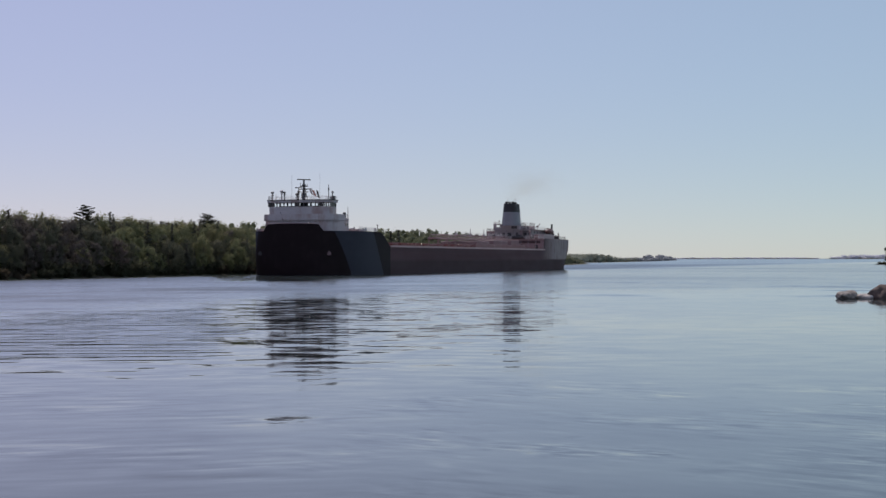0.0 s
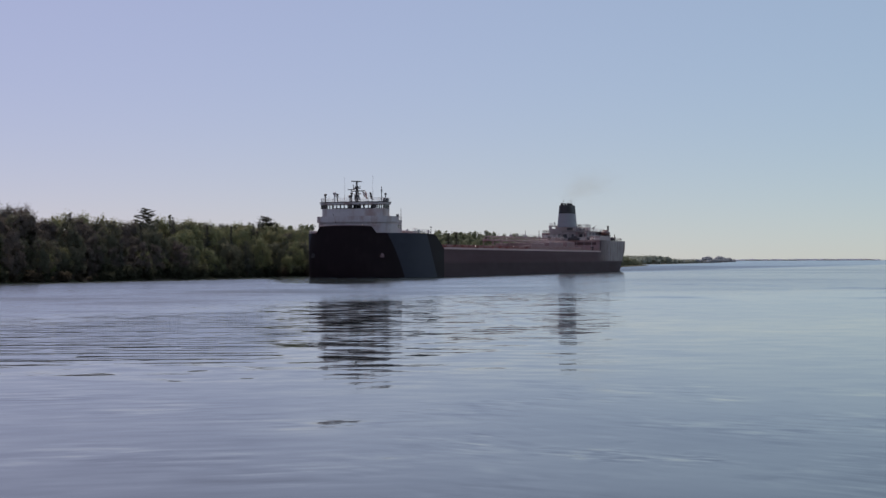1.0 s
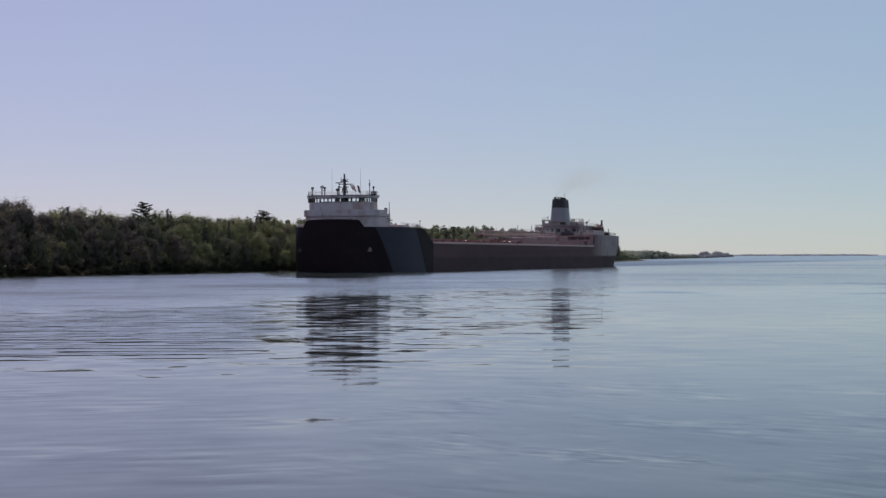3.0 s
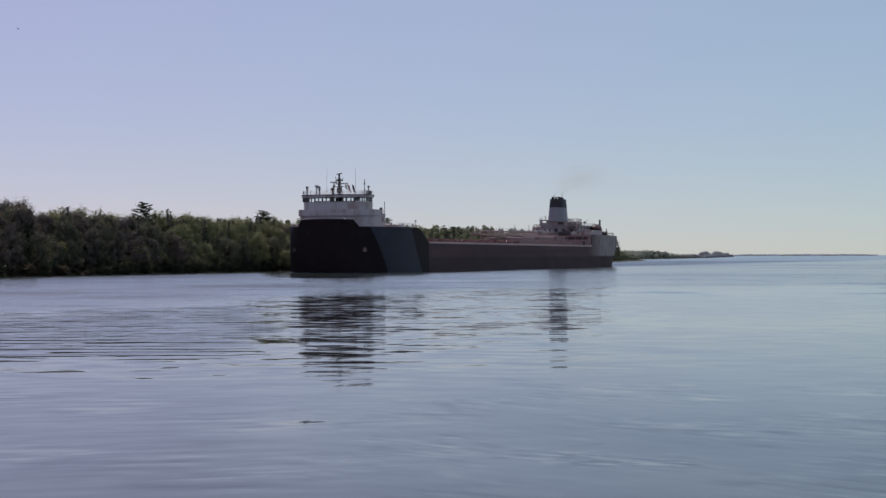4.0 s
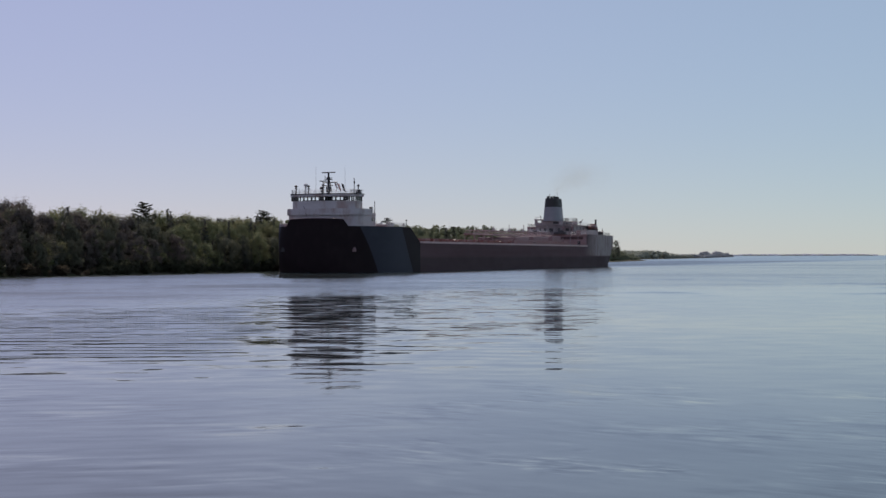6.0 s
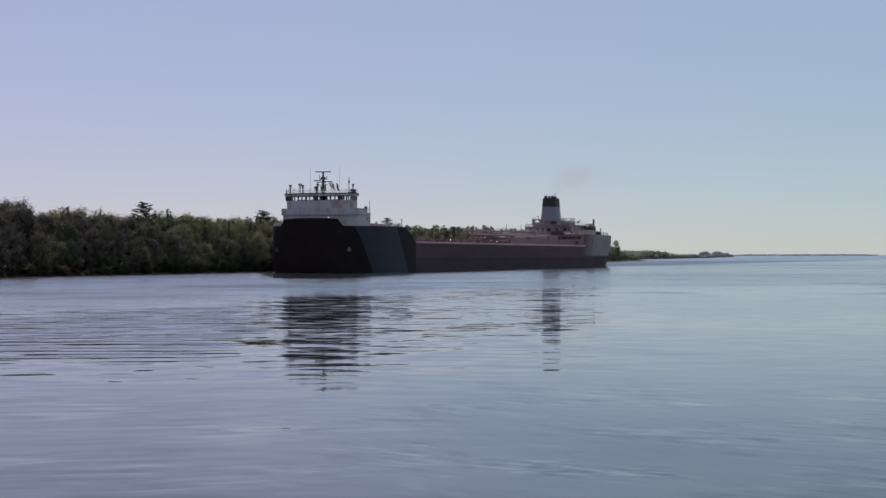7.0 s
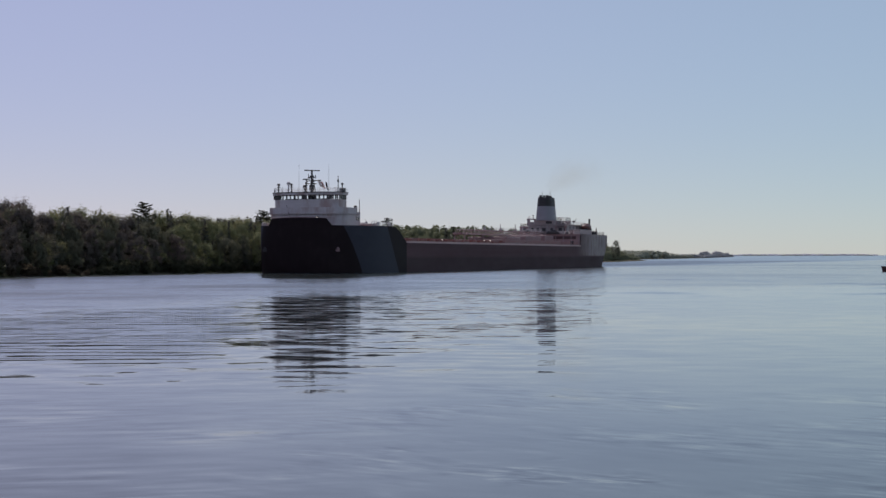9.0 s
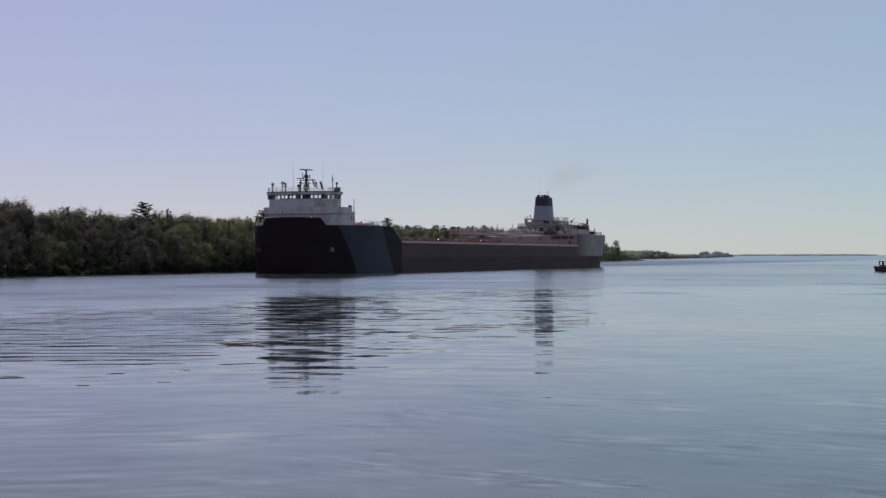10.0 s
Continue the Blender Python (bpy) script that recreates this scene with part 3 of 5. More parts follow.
    box(r, 8.0, 8.3, 0.2, 2.2, 23.9, 24.15, 0.04)
    tube(r, (8.15, 1.2, 23.5), (8.15, 1.2, 23.95), 0.12, n=8)
    part("lower_radar", r, DARKST, mast)
    flags = []
    for y, z, tilt in ((-1.5, 22.7, 1.1), (-2.3, 22.5, 1.2), (-3.6, 22.4, 1.3)):
        f = bmesh.new()
        rows = []
        for i in range(6):
            w = 0.12 * math.sin(i * 1.6)
            rows.append([f.verts.new((w, -0.13 * i - 0.32 * j, -0.30 * i * tilt - 0.12 * j)) for j in range(3)])
        for a, b in zip(rows, rows[1:]):
            for j in range(2):
                f.faces.new((a[j], b[j], b[j + 1], a[j + 1]))
        bmesh.ops.solidify(f, geom=f.faces[:], thickness=0.03)
        flag = part("signal_flag", f, {-1.5: RAILST, -2.3: PALERED}.get(y, DARKST), mast)
        flag.matrix_basis = pose(9, y, z + 1.0)
        flags.append((flag, y, z + 1.0))
    h = bmesh.new()
    for y in (-1.6, -2.9, -4.2):
        tube(h, (9, -2.4, 23.7), (9, y - 0.6, 20.7), 0.018, n=4)
    part("halyard", h, DARKST, mast)
    # whip aerials, lamps, domes and boxes on the roof
    for y, z, r in ((3.3, 27.75, 0.045), (-5.0, 27.75, 0.045), (-7.6, 24.5, 0.14), (-8.6, 22.6, 0.05), (8.0, 22.2, 0.05)):
        b = bmesh.new()
        tube(b, (8.3, y, 20.6), (8.3, y, z), r, r * 0.5, 6)
        if r == 0.14:
            box(b, 8.15, 8.45, y - 0.16, y + 0.16, 23.2, 23.9, 0.04)
            ball(b, (8.3, y, 24.6), 0.14)
        part("roof_aerial", b, DARKST if r > 0.046 else GREYP, roof)
    for y, z, r, mat in ((9.0, 22.6, 0.34, DARKST), (6.2, 22.9, 0.42, WHITE), (5.4, 22.6, 0.3, DARKST), (1.6, 22.0, 0.45, DARKST), (1.2, 22.9, 0.3, DARKST)):
        b = bmesh.new()
        tube(b, (8.2, y, 20.6), (8.2, y, z), 0.19, 0.15, 8)
        ball(b, (8.2, y, z + r * 0.4), r * 1.25, (1, 1, 0.85))
        tube(b, (8.2, y - 0.4, z - 0.5), (8.2, y + 0.4, z - 0.5), 0.1, n=6)
        part("searchlight" if mat == DARKST else "aerial_dome", b, mat, roof)
    b = bmesh.new()
    box(b, 7.9, 9.0, -9.4, -8.1, 20.6, 21.6, 0.06)
    tube(b, (8.4, -8.7, 21.6), (8.4, -8.7, 22.6), 0.14, n=8)
    ball(b, (8.4, -8.7, 22.7), 0.33)
    part("roof_locker", b, DARKST, roof)
    # pole and locker on the bridge wing, slanting staff before the house
    b = bmesh.new()
    tube(b, (15.2, -10.5, 15.6), (15.2, -10.5, 18.9), 0.08, n=6)
    part("wing_pole", b, DARKST, tier)
    part("wing_locker", box(bmesh.new(), 12.7, 13.5, -10.6, -10.0, 15.7, 17.3, 0.06), DARKST, tier)
    b = bmesh.new()
    tube(b, (3.1, 3.6, 14.9), (4.4, 5.0, 17.4), 0.06, n=6)
    part("jack_staff", b, DARKST, tier)
    railing("wing_rail", tier, [(12.5, -10.6, 15.7), (15.2, -10.6, 15.7), (15.2, -4, 15.7)], 1.1, 0.8, 0.035)
    return scanner, flags


def hatches(ship):
    for i in range(20):
        x = 40.0 + 7.6 * i
        b = bmesh.new()
        box(b, x, x + 4.6, -9.5, 9.5, DECK - 0.25, DECK + 0.85)
        coam = part("hatch_coaming", b, REDDK, ship)
        b = bmesh.new()
        box(b, x - 0.15, x + 4.75, -9.7, 9.7, DECK + 0.85, DECK + 1.12, 0.06)
        for k in range(4):
            box(b, x + 0.5 + 1.2 * k, x + 0.62 + 1.2 * k, -9.6, 9.6, DECK + 1.12, DECK + 1.22)
        part("hatch_cover", b, PINKISH if i % 5 == 2 else REDDK, coam)


def deck_gear(ship):
    bar = bmesh.new()
    for side in (-1, 1):
        box(bar, 34.7, POOP_START, side * BEAM - 0.14, side * BEAM + 0.14, DECK - 0.3, DECK + 0.24)
    part("gunwale_bar", bar, PALERED, ship, "pale red bar along the deck's edge")
    for side in (-1, 1):
        railing("deck_rail", ship, [(36, side * 15.7, DECK), (216, side * 15.7, DECK)], 1.05, 3.0, 0.03, REDDK)
    fence = [(s, -half(s) + 0.35, FORE - 0.1) for s in (14, 17, 20, 23, 25)]
    railing("forecastle_rail", ship, fence, 1.15, 1.4, 0.055)
    fence = [(s, half(s) - 0.35, FORE - 0.1) for s in (6, 8, 10, 12, 14, 17, 20, 23, 25)]
    railing("forecastle_rail", ship, fence, 1.15, 1.4, 0.035)
    part("deck_locker", box(bmesh.new(), 8.0, 11.5, 12.2, 13.8, FORE - 0.36, FORE + 0.75, 0.1), CREAM, ship, "pale locker on the forecastle deck")
    for x in (16.0, 23.6):
        ring = bmesh.new()
        for i in range(16):
            a0, a1 = i * math.pi / 8, (i + 1) * math.pi / 8
            tube(ring, (x + 0.42 * math.cos(a0), -15.4, FORE + 0.55 + 0.42 * math.sin(a0)), (x + 0.42 * math.cos(a1), -15.4, FORE + 0.55 + 0.42 * math.sin(a1)), 0.15, n=6)
        part("life_ring", ring, RAILST, ship, "pale life ring on the rail")
    b = bmesh.new()
    tube(b, (25.0, -15.5, FORE - 0.2), (24.4, -15.9, FORE + 1.9), 0.07, n=6)
    box(b, 24.1, 24.7, -16.0, -15.7, FORE + 1.75, FORE + 2.0)
    part("deck_lamp", b, DARKST, ship)
    for x, y in ((20.0, -9.0), (21.5, 7.0)):
        w = bmesh.new()
        box(w, x - 1.0, x + 1.0, y - 1.6, y + 1.6, FORE - 0.35, FORE - 0.1, 0.04)
        tube(w, (x, y - 1.4, FORE + 0.5), (x, y + 1.4, FORE + 0.5), 0.55, n=12)
        for k in (-1.45, 1.45):
            tube(w, (x, y + k - 0.08, FORE + 0.5), (x, y + k + 0.08, FORE + 0.5), 0.85, n=14)
        part("mooring_winch", w, GREYP, ship)
    hut = part("deck_locker", box(bmesh.new(), 18.5, 22.5, -12.6, -9.0, FORE - 0.36, FORE + 0.75, 0.12), CREAM, ship, "pale locker on the forecastle deck")
    railing("locker_rail", hut, [(18.7, -12.4, FORE + 0.75), (22.3, -12.4, FORE + 0.75)], 0.7, 1.0, 0.03)
    # anchors in their pockets
    for side in (-1, 1):
        a = bmesh.new()
        s, y = 2.75, side * 10.1
        box(a, s - 0.5, s - 0.2, y - 0.16, y + 0.16, 5.7, 6.7, 0.05)
        box(a, s - 0.5, s - 0.15, y - 0.5, y + 0.5, 5.5, 5.8, 0.06)
        for k in (-0.45, 0.45):
            tube(a, (s - 0.35, y + k, 5.65), (s - 0.4, y + k * 1.2, 6.2), 0.13, 0.04, 6)
        box(a, s - 0.3, s - 0.1, y - 0.42, y + 0.42, 5.5, 6.5, 0.1)
        part("anchor", a, PINKISH if side < 0 else DARKST, ship, "pale rusty anchor in its pocket" if side < 0 else "dark anchor in its pocket")
    # small lights and boxes along the deck
    for x in (66.9, 105.5, 111.3, 150.0):
        b = bmesh.new()
        tube(b, (x, -14.6, DECK - 0.25), (x, -14.6, DECK + 0.9), 0.09, n=6)
        box(b, x - 0.3, x + 0.3, -14.9, -14.4, DECK + 0.7, DECK + 0.85, 0.03)
        light = part("deck_light", b, DARKST, ship)
        part("lens", ball(bmesh.new(), (x - 0.2, -14.65, DECK + 0.93), 0.1, (1, 1, 0.8), 2), DECKLAMP if x < 140 else RAILST, light, "small small glowing white piece" if x < 140 else "white lamp")


def gallery(ship):
    """The raised conveyor gallery before the after house: a light lattice girder on trestles."""
    x0, x1, z0, z1 = 122.0, 216.0, 11.5, 13.0
    b = bmesh.new()
    for y in (-1.6, 1.6):
        tube(b, (x0, y, z0), (x1, y, z0 + 0.3), 0.16, n=6)
        tube(b, (x0 + 4, y, z1), (x1, y, z1 + 0.3), 0.14, n=6)
        n = 24
        for i in range(n):
            a, c = x0 + (x1 - x0) * i / n, x0 + (x1 - x0) * (i + 1) / n
            tube(b, (a, y, z0), (c, y, z1 + 0.1), 0.08, n=5)
            tube(b, (c, y, z0), (c, y, z1 + 0.2), 0.08, n=5)
    box(b, x0, x1, -1.4, 1.4, z0 + 0.0, z0 + 0.5)
    girder = part("conveyor_gallery", b, DULLRED, ship, "dull pink lattice conveyor gallery above the deck")
    for i in range(10):
        x = x0 + 2 + 9.6 * i
        t = bmesh.new()
        for y in (-1.6, 1.6):
            tube(t, (x, y * 1.3, DECK - 0.25), (x, y, z0 + 0.3), 0.17, n=6)
        tube(t, (x, -2.0, DECK + 0.4), (x, 1.6, z0), 0.09, n=5)
        part("trestle", t, DULLRED, girder)
    railing("gallery_rail", girder, [(x0 + 30, -1.5, z1 + 0.1), (x1, -1.5, z1 + 0.3)], 1.0, 2.4, 0.05, RAILST, 2)
    for x, h in ((148.0, 1.6), (166.0, 2.6), (184.0, 2.9), (193.0, 1.9), (204.0, 2.2)):
        b = bmesh.new()
        tube(b, (x, -0.6, z1), (x, -0.6, z1 + h), 0.16, 0.1, 6)
        box(b, x - 0.7, x + 0.7, -1.0, -0.2, z1 + 0.1, z1 + 0.9, 0.05)
        part("gallery_post", b, CREAM, girder)
    b = bmesh.new()
    box(b, 140, 210, -10.5, 10.5, DECK - 0.25, 9.9, 0.1)
    casing = part("unloader_casing", b, PINKISH, ship, "low faded red casing on the deck")
    for x0, x1, z in ((150, 166, 10.9), (172, 192, 11.4), (197, 209, 11.9)):
        part("casing_hood", box(bmesh.new(), x0, x1, -8.0, 6.0, 9.9, z, 0.25), PINKISH, casing)


def after_house(ship):
    """The stern house in tiers, the funnel and the gear round it."""
    def block(name, x0, x1, y0, y1, z0, z1, mat, parent, label="", bevel=0.1):
        return part(name, box(bmesh.new(), x0, x1, y0, y1, z0, z1, bevel), mat, parent, label)

    front = block("poop_front", POOP_START, POOP_START + 0.4, -15.7, 15.7, DECK - 0.2, 12.3, DULLRED, ship, "dull pink front of the poop with doorways", 0.03)
    block("promenade_deck", POOP_START - 0.3, POOP_START + 1, -15.8, 15.8, 12.3, 12.65, DULLRED, front, "", 0.05)
    for y in [-15.4 + 3.08 * i for i in range(11)]:
        part("promenade_post", tube(bmesh.new(), (POOP_START - 0.1, y, DECK - 0.2), (POOP_START - 0.1, y, 12.3), 0.08, n=6), CREAM, front)
    for y, w, z0, z1 in ((-12.6, 0.6, 8.3, 10.1), (-6.2, 0.6, 8.3, 10.2), (-2.6, 0.7, 8.3, 10.2), (-0.3, 0.7, 8.3, 10.2), (7.2, 0.6, 8.3, 10.1)):
        block("door" if z1 < 10.3 else "port_window", POOP_START - 0.06, POOP_START + 0.05, y - w, y + w, z0, z1, DARKST, front, "", 0)
    # flat dark panels on the wall paint the shade inside the open promenade
    block("promenade_shade", POOP_START - 0.05, POOP_START + 0.05, -14.2, -3.4, 10.75, 11.85, BROWNDK, front, "dark panel painted for the shaded promenade", 0)
    block("promenade_shade", POOP_START - 0.05, POOP_START + 0.05, 4.8, 14.2, 10.75, 11.85, BROWNDK, front, "dark panel painted for the shaded promenade", 0)
    railing("promenade_rail", front, [(POOP_START - 0.2, -15.6, 12.65), (POOP_START - 0.2, 15.6, 12.65)], 1.0, 2.0, 0.04)
    upper = block("boat_deck_house", 223.5, 249, -9.4, 6.3, POOP - 0.45, 16.3, CREAM, ship, "weathered white upper deckhouse")
    block("bridge_deck", 222.6, 249.6, -10.2, 6.9, 16.3, 16.5, CREAM, upper, "", 0.03)
    block("side_house", 228, 246, -13.4, -9.4, POOP - 0.45, 14.6, CREAM, upper)
    wing = block("side_house", 223.2, 240, 6.3, 9.7, POOP - 0.45, 15.9, DULLRED, upper, "dull pink side house")
    block("port_window", 223.1, 223.25, 7.2, 8.4, 14.2, 15.2, DARKST, wing, "", 0)
    railing("side_house_rail", wing, [(223.4, 6.5, 15.9), (223.4, 9.5, 15.9), (239, 9.5, 15.9)], 1.0, 1.4, 0.05, DARKST)
    for y, w, z0, z1 in ((-11.6, 0.8, 12.7, 14.2), (-9.9, 0.5, 12.8, 13.9), (2.6, 0.9, 12.7, 14.0), (6.0, 0.7, 12.7, 14.4)):
        block("deck_store", 221.3, 222.6, y - w, y + w, z0, z1, DARKST if w < 0.75 else PINKISH, upper, "", 0.08)
    for y in (-8.9, -5.2, -1.6, 1.4):
        v = tube(bmesh.new(), (222.4, y, 12.6), (222.4, y, 15.6), 0.26, n=8)
        ball(v, (222.2, y, 15.6), 0.5, (1.1, 1, 0.9), 2)
        part("ventilator", v, DULLRED if y < -4 else CREAM, upper)
    for y0, y1, z in ((-9.3, -4.4, 15.55), (-3.8, 3.4, 13.75)):
        block("boat_deck_ledge", 222.5, 223.6, y0, y1, z, z + 0.16, DARKST, upper, "", 0)
    block("funnel_casing", 222.9, 240, -4.4, 3.6, 16.5, 18.1, CREAM, upper)
    cab = block("lookout_cabin", 222.8, 226.6, 3.65, 6.6, 16.5, 17.5, CREAM, upper, "small open lookout cabin")
    block("cabin_roof", 222.7, 226.7, 3.6, 6.7, 18.4, 18.8, CREAM, cab, "", 0.05)
    for x in (222.85, 226.25):
        for y, w in ((3.7, 0.15), (5.35, 1.2)) if x < 224 else ((3.7, 0.9), (6.35, 0.2)):
            block("cabin_wall", x, x + 0.3, y, y + w, 17.45, 18.45, CREAM, cab, "", 0)
    for y, w in ((4.6, 0.5), (2.4, 0.5), (0.0, 0.8), (-3.2, 0.5), (-6.6, 0.7), (-8.4, 0.4)):
        block("port_window", 223.42, 223.55, y - w, y + w, 14.0, 15.2, DARKST, upper, "", 0)
    for x in (227.0, 232.0, 237.0, 242.0, 246.0):
        block("port_window", x, x + 1.1, -9.47, -9.35, 14.9, 15.8, DARKST, upper, "", 0)
    block("casing_vent", 222.82, 222.95, -3.4, -1.0, 16.8, 17.8, DARKST, upper, "", 0)
    part("deck_machinery", box(box(bmesh.new(), 217.5, 221.5, -7.2, -2.6, 12.65, 13.7, 0.25), 218.5, 220.5, -6.0, -4.2, 13.5, 14.3, 0.2), DARKST, front)
    railing("bridge_deck_rail", upper, [(249, -10, 16.5), (222.8, -10, 16.5), (222.8, -4.6, 16.5)], 1.1, 1.5, 0.04)
    railing("casing_rail", upper, [(232.8, -8.2, 18.0), (225, -8.2, 18.0), (225, -4.6, 18.0), (232.8, -4.6, 18.0)], 1.2, 1.0, 0.055, DARKST, 3)
    block("vent_house", 224.8, 233.0, -8.3, -4.5, 16.5, 18.0, PINKISH, upper)
    block("vent_louvre", 224.7, 224.85, -8.0, -5.0, 16.7, 17.8, DARKST, upper, "", 0)
    m = bmesh.new()
    tube(m, (224.5, 4.6, 18.8), (224.5, 4.6, 19.9), 0.1, n=6)
    ball(m, (224.5, 4.6, 20.0), 0.26)
    part("cabin_lamp", m, DARKST, cab)
    railing("cabin_rail", cab, [(226.4, 6.4, 18.8), (223, 6.4, 18.8), (223, 3.8, 18.8)], 0.9, 1.2, 0.04)
    # funnel: tapered oval, grey with a black top
    def oval(cx, l, w):
        ring = []
        for i in range(32):
            c, s = math.cos(i * math.pi / 16), math.sin(i * math.pi / 16)
            ring.append((cx + l * math.copysign(abs(c) ** 0.65, c), w * math.copysign(abs(s) ** 0.65, s)))
        return ring

    def at(z):
        k = (z - 17.9) / (27.2 - 17.9)
        return oval(226.8 + 0.2 * k, 5.9 - 1.1 * k, 3.45 - 0.75 * k)

    fun = smooth(part("funnel", prism(bmesh.new(), at(18.0), 18.0, 23.6, at(23.6)), GREYP, ship, "grey funnel with a black top"), 50)
    smooth(part("funnel_top", prism(bmesh.new(), at(23.6), 23.6, 27.0, at(27.0)), BLACK, fun, "black funnel top"), 50)
    for x, y, r, h in ((223.8, -1.3, 0.55, 0.9), (223.8, 1.3, 0.55, 0.9), (228.4, -1.2, 0.65, 0.8), (228.4, 1.2, 0.5, 1.0), (225.0, 1.0, 0.07, 2.0), (229.8, -0.8, 0.08, 2.6)):
        e = tube(bmesh.new(), (x, y, 26.9), (x, y, 27.0 + h), r, n=10)
        part("exhaust_pipe" if r > 0.2 else "funnel_aerial", e, BLACK, fun)
    # stern gear
    k = tube(bmesh.new(), (255.9, -9.9, POOP - 0.4), (255.9, -9.9, 19.3), 0.42, 0.38, 10)
    part("kingpost", k, BLACK, ship, "dark thick kingpost at the stern")
    boat = ball(bmesh.new(), (244.0, -11.7, 15.75), 1.0, (5.2, 1.6, 1.25), 3)
    box(boat, 242.2, 246.6, -12.6, -10.8, 16.5, 17.15, 0.3)
    boat = smooth(part("lifeboat", boat, ORANGE, ship, "dull brownish-orange covered lifeboat"), 60)
    for x in (240.3, 245.0):
        d = bmesh.new()
        tube(d, (x, -10.4, 14.6), (x, -10.6, 16.9), 0.14, n=6)
        tube(d, (x, -10.6, 16.9), (x, -12.4, 17.2), 0.12, n=6)
        tube(d, (x, -11.6, 14.5), (x, -11.6, 14.9), 0.3, n=6)
        part("davit", d, DARKST, boat)
    for x in (240.6, 247.2):
        part("boat_cradle", box(bmesh.new(), x, x + 0.5, -13.0, -10.4, 14.2, 15.2, 0.05), DARKST, boat)
    c = bmesh.new()
    tube(c, (240, -7.5, 16.4), (240, -7.5, 18.4), 0.13, n=6)
    box(c, 239.6, 240.5, -8.0, -7.0, 17.6, 18.1, 0.05)
    tube(c, (240, -7.5, 17.8), (241.6, -8.4, 19.2), 0.1, n=5)
    part("stern_crane", c, DARKST, ship)
    part("stern_locker", box(bmesh.new(), 249.5, 254, -9, -4, POOP - 0.45, 14.9, 0.15), DARKST, ship)
    railing("poop_rail", ship, [(248, -15.3, POOP), (256, -15.3, POOP), (LONG - 0.4, -14.7, POOP), (LONG - 0.4, 14.7, POOP)], 1.1, 1.8, 0.045, DARKST)
    for x, y in ((252.0, -12.5), (257.5, -9.5), (258.0, -3.0), (254.0, 4.0)):
        w = bmesh.new()
        tube(w, (x, y, POOP - 0.4), (x, y, POOP + 0.9), 0.6, 0.45, 10)
        tube(w, (x, y, POOP + 0.9), (x, y, POOP + 1.15), 0.65, n=10)
        part("capstan", w, DARKST, ship)
    # winches on the poop: bed, drum and its two cheeks
    for x, y in ((253.2, -12.4), (257.2, -11.2), (256.4, -6.6)):
        w = bmesh.new()
        box(w, x - 1.0, x + 1.0, y - 1.5, y + 1.5, POOP - 0.4, POOP + 0.1, 0.05)
        tube(w, (x, y - 1.2, POOP + 0.95), (x, y + 1.2, POOP + 0.95), 0.6, n=14)
        for k in (-1.2, 0.0, 1.2):
            tube(w, (x, y + k - 0.08, POOP + 0.95), (x, y + k + 0.08, POOP + 0.95), 0.95, n=16)
        box(w, x - 0.7, x + 0.5, y + 1.3, y + 2.1, POOP - 0.4, POOP + 1.5, 0.08)
        part("mooring_winch", w, DARKST, ship)
    for x, y, h in ((256.8, -12.6, 3.0), (258.4, -12.0, 2.6)):
        part("stern_post", tube(bmesh.new(), (x, y, POOP - 0.4), (x, y, POOP + h), 0.13, n=6), DARKST, ship)


def bow_wash(ship):
    """The low wash that the stem pushes up along the bow."""
    for side in (-1, 1):
        b = bmesh.new()
        ss = [22 * (i / 40) ** 1.7 for i in range(41)]
        rows = []
        for i, s in enumerate(ss):
            h = 0.16 * (1 - s / 24) * (1 + 0.5 * noise.noise(Vector((s * 1.3, side, 2))))
            w = 0.5 + 0.03 * s + 0.3 * noise.noise(Vector((s * 0.9, side, 7)))
            y = half(s, 0)
            rows.append([b.verts.new((s - k * w * (1 if s < 3 else 0.25), side * (y + k * w), z)) for k, z in ((-0.1, h), (0.35, h * 0.8), (0.7, h * 0.35), (1.0, -0.05))])
        for p, q in zip(rows, rows[1:]):
            for j in range(3):
                b.faces.new((p[j], q[j], q[j + 1], p[j + 1]))
        bmesh.ops.recalc_face_normals(b, faces=b.faces)
        smooth(part("bow_wash", b, FOAM, ship, "thin dark wash along the bow"), 70)


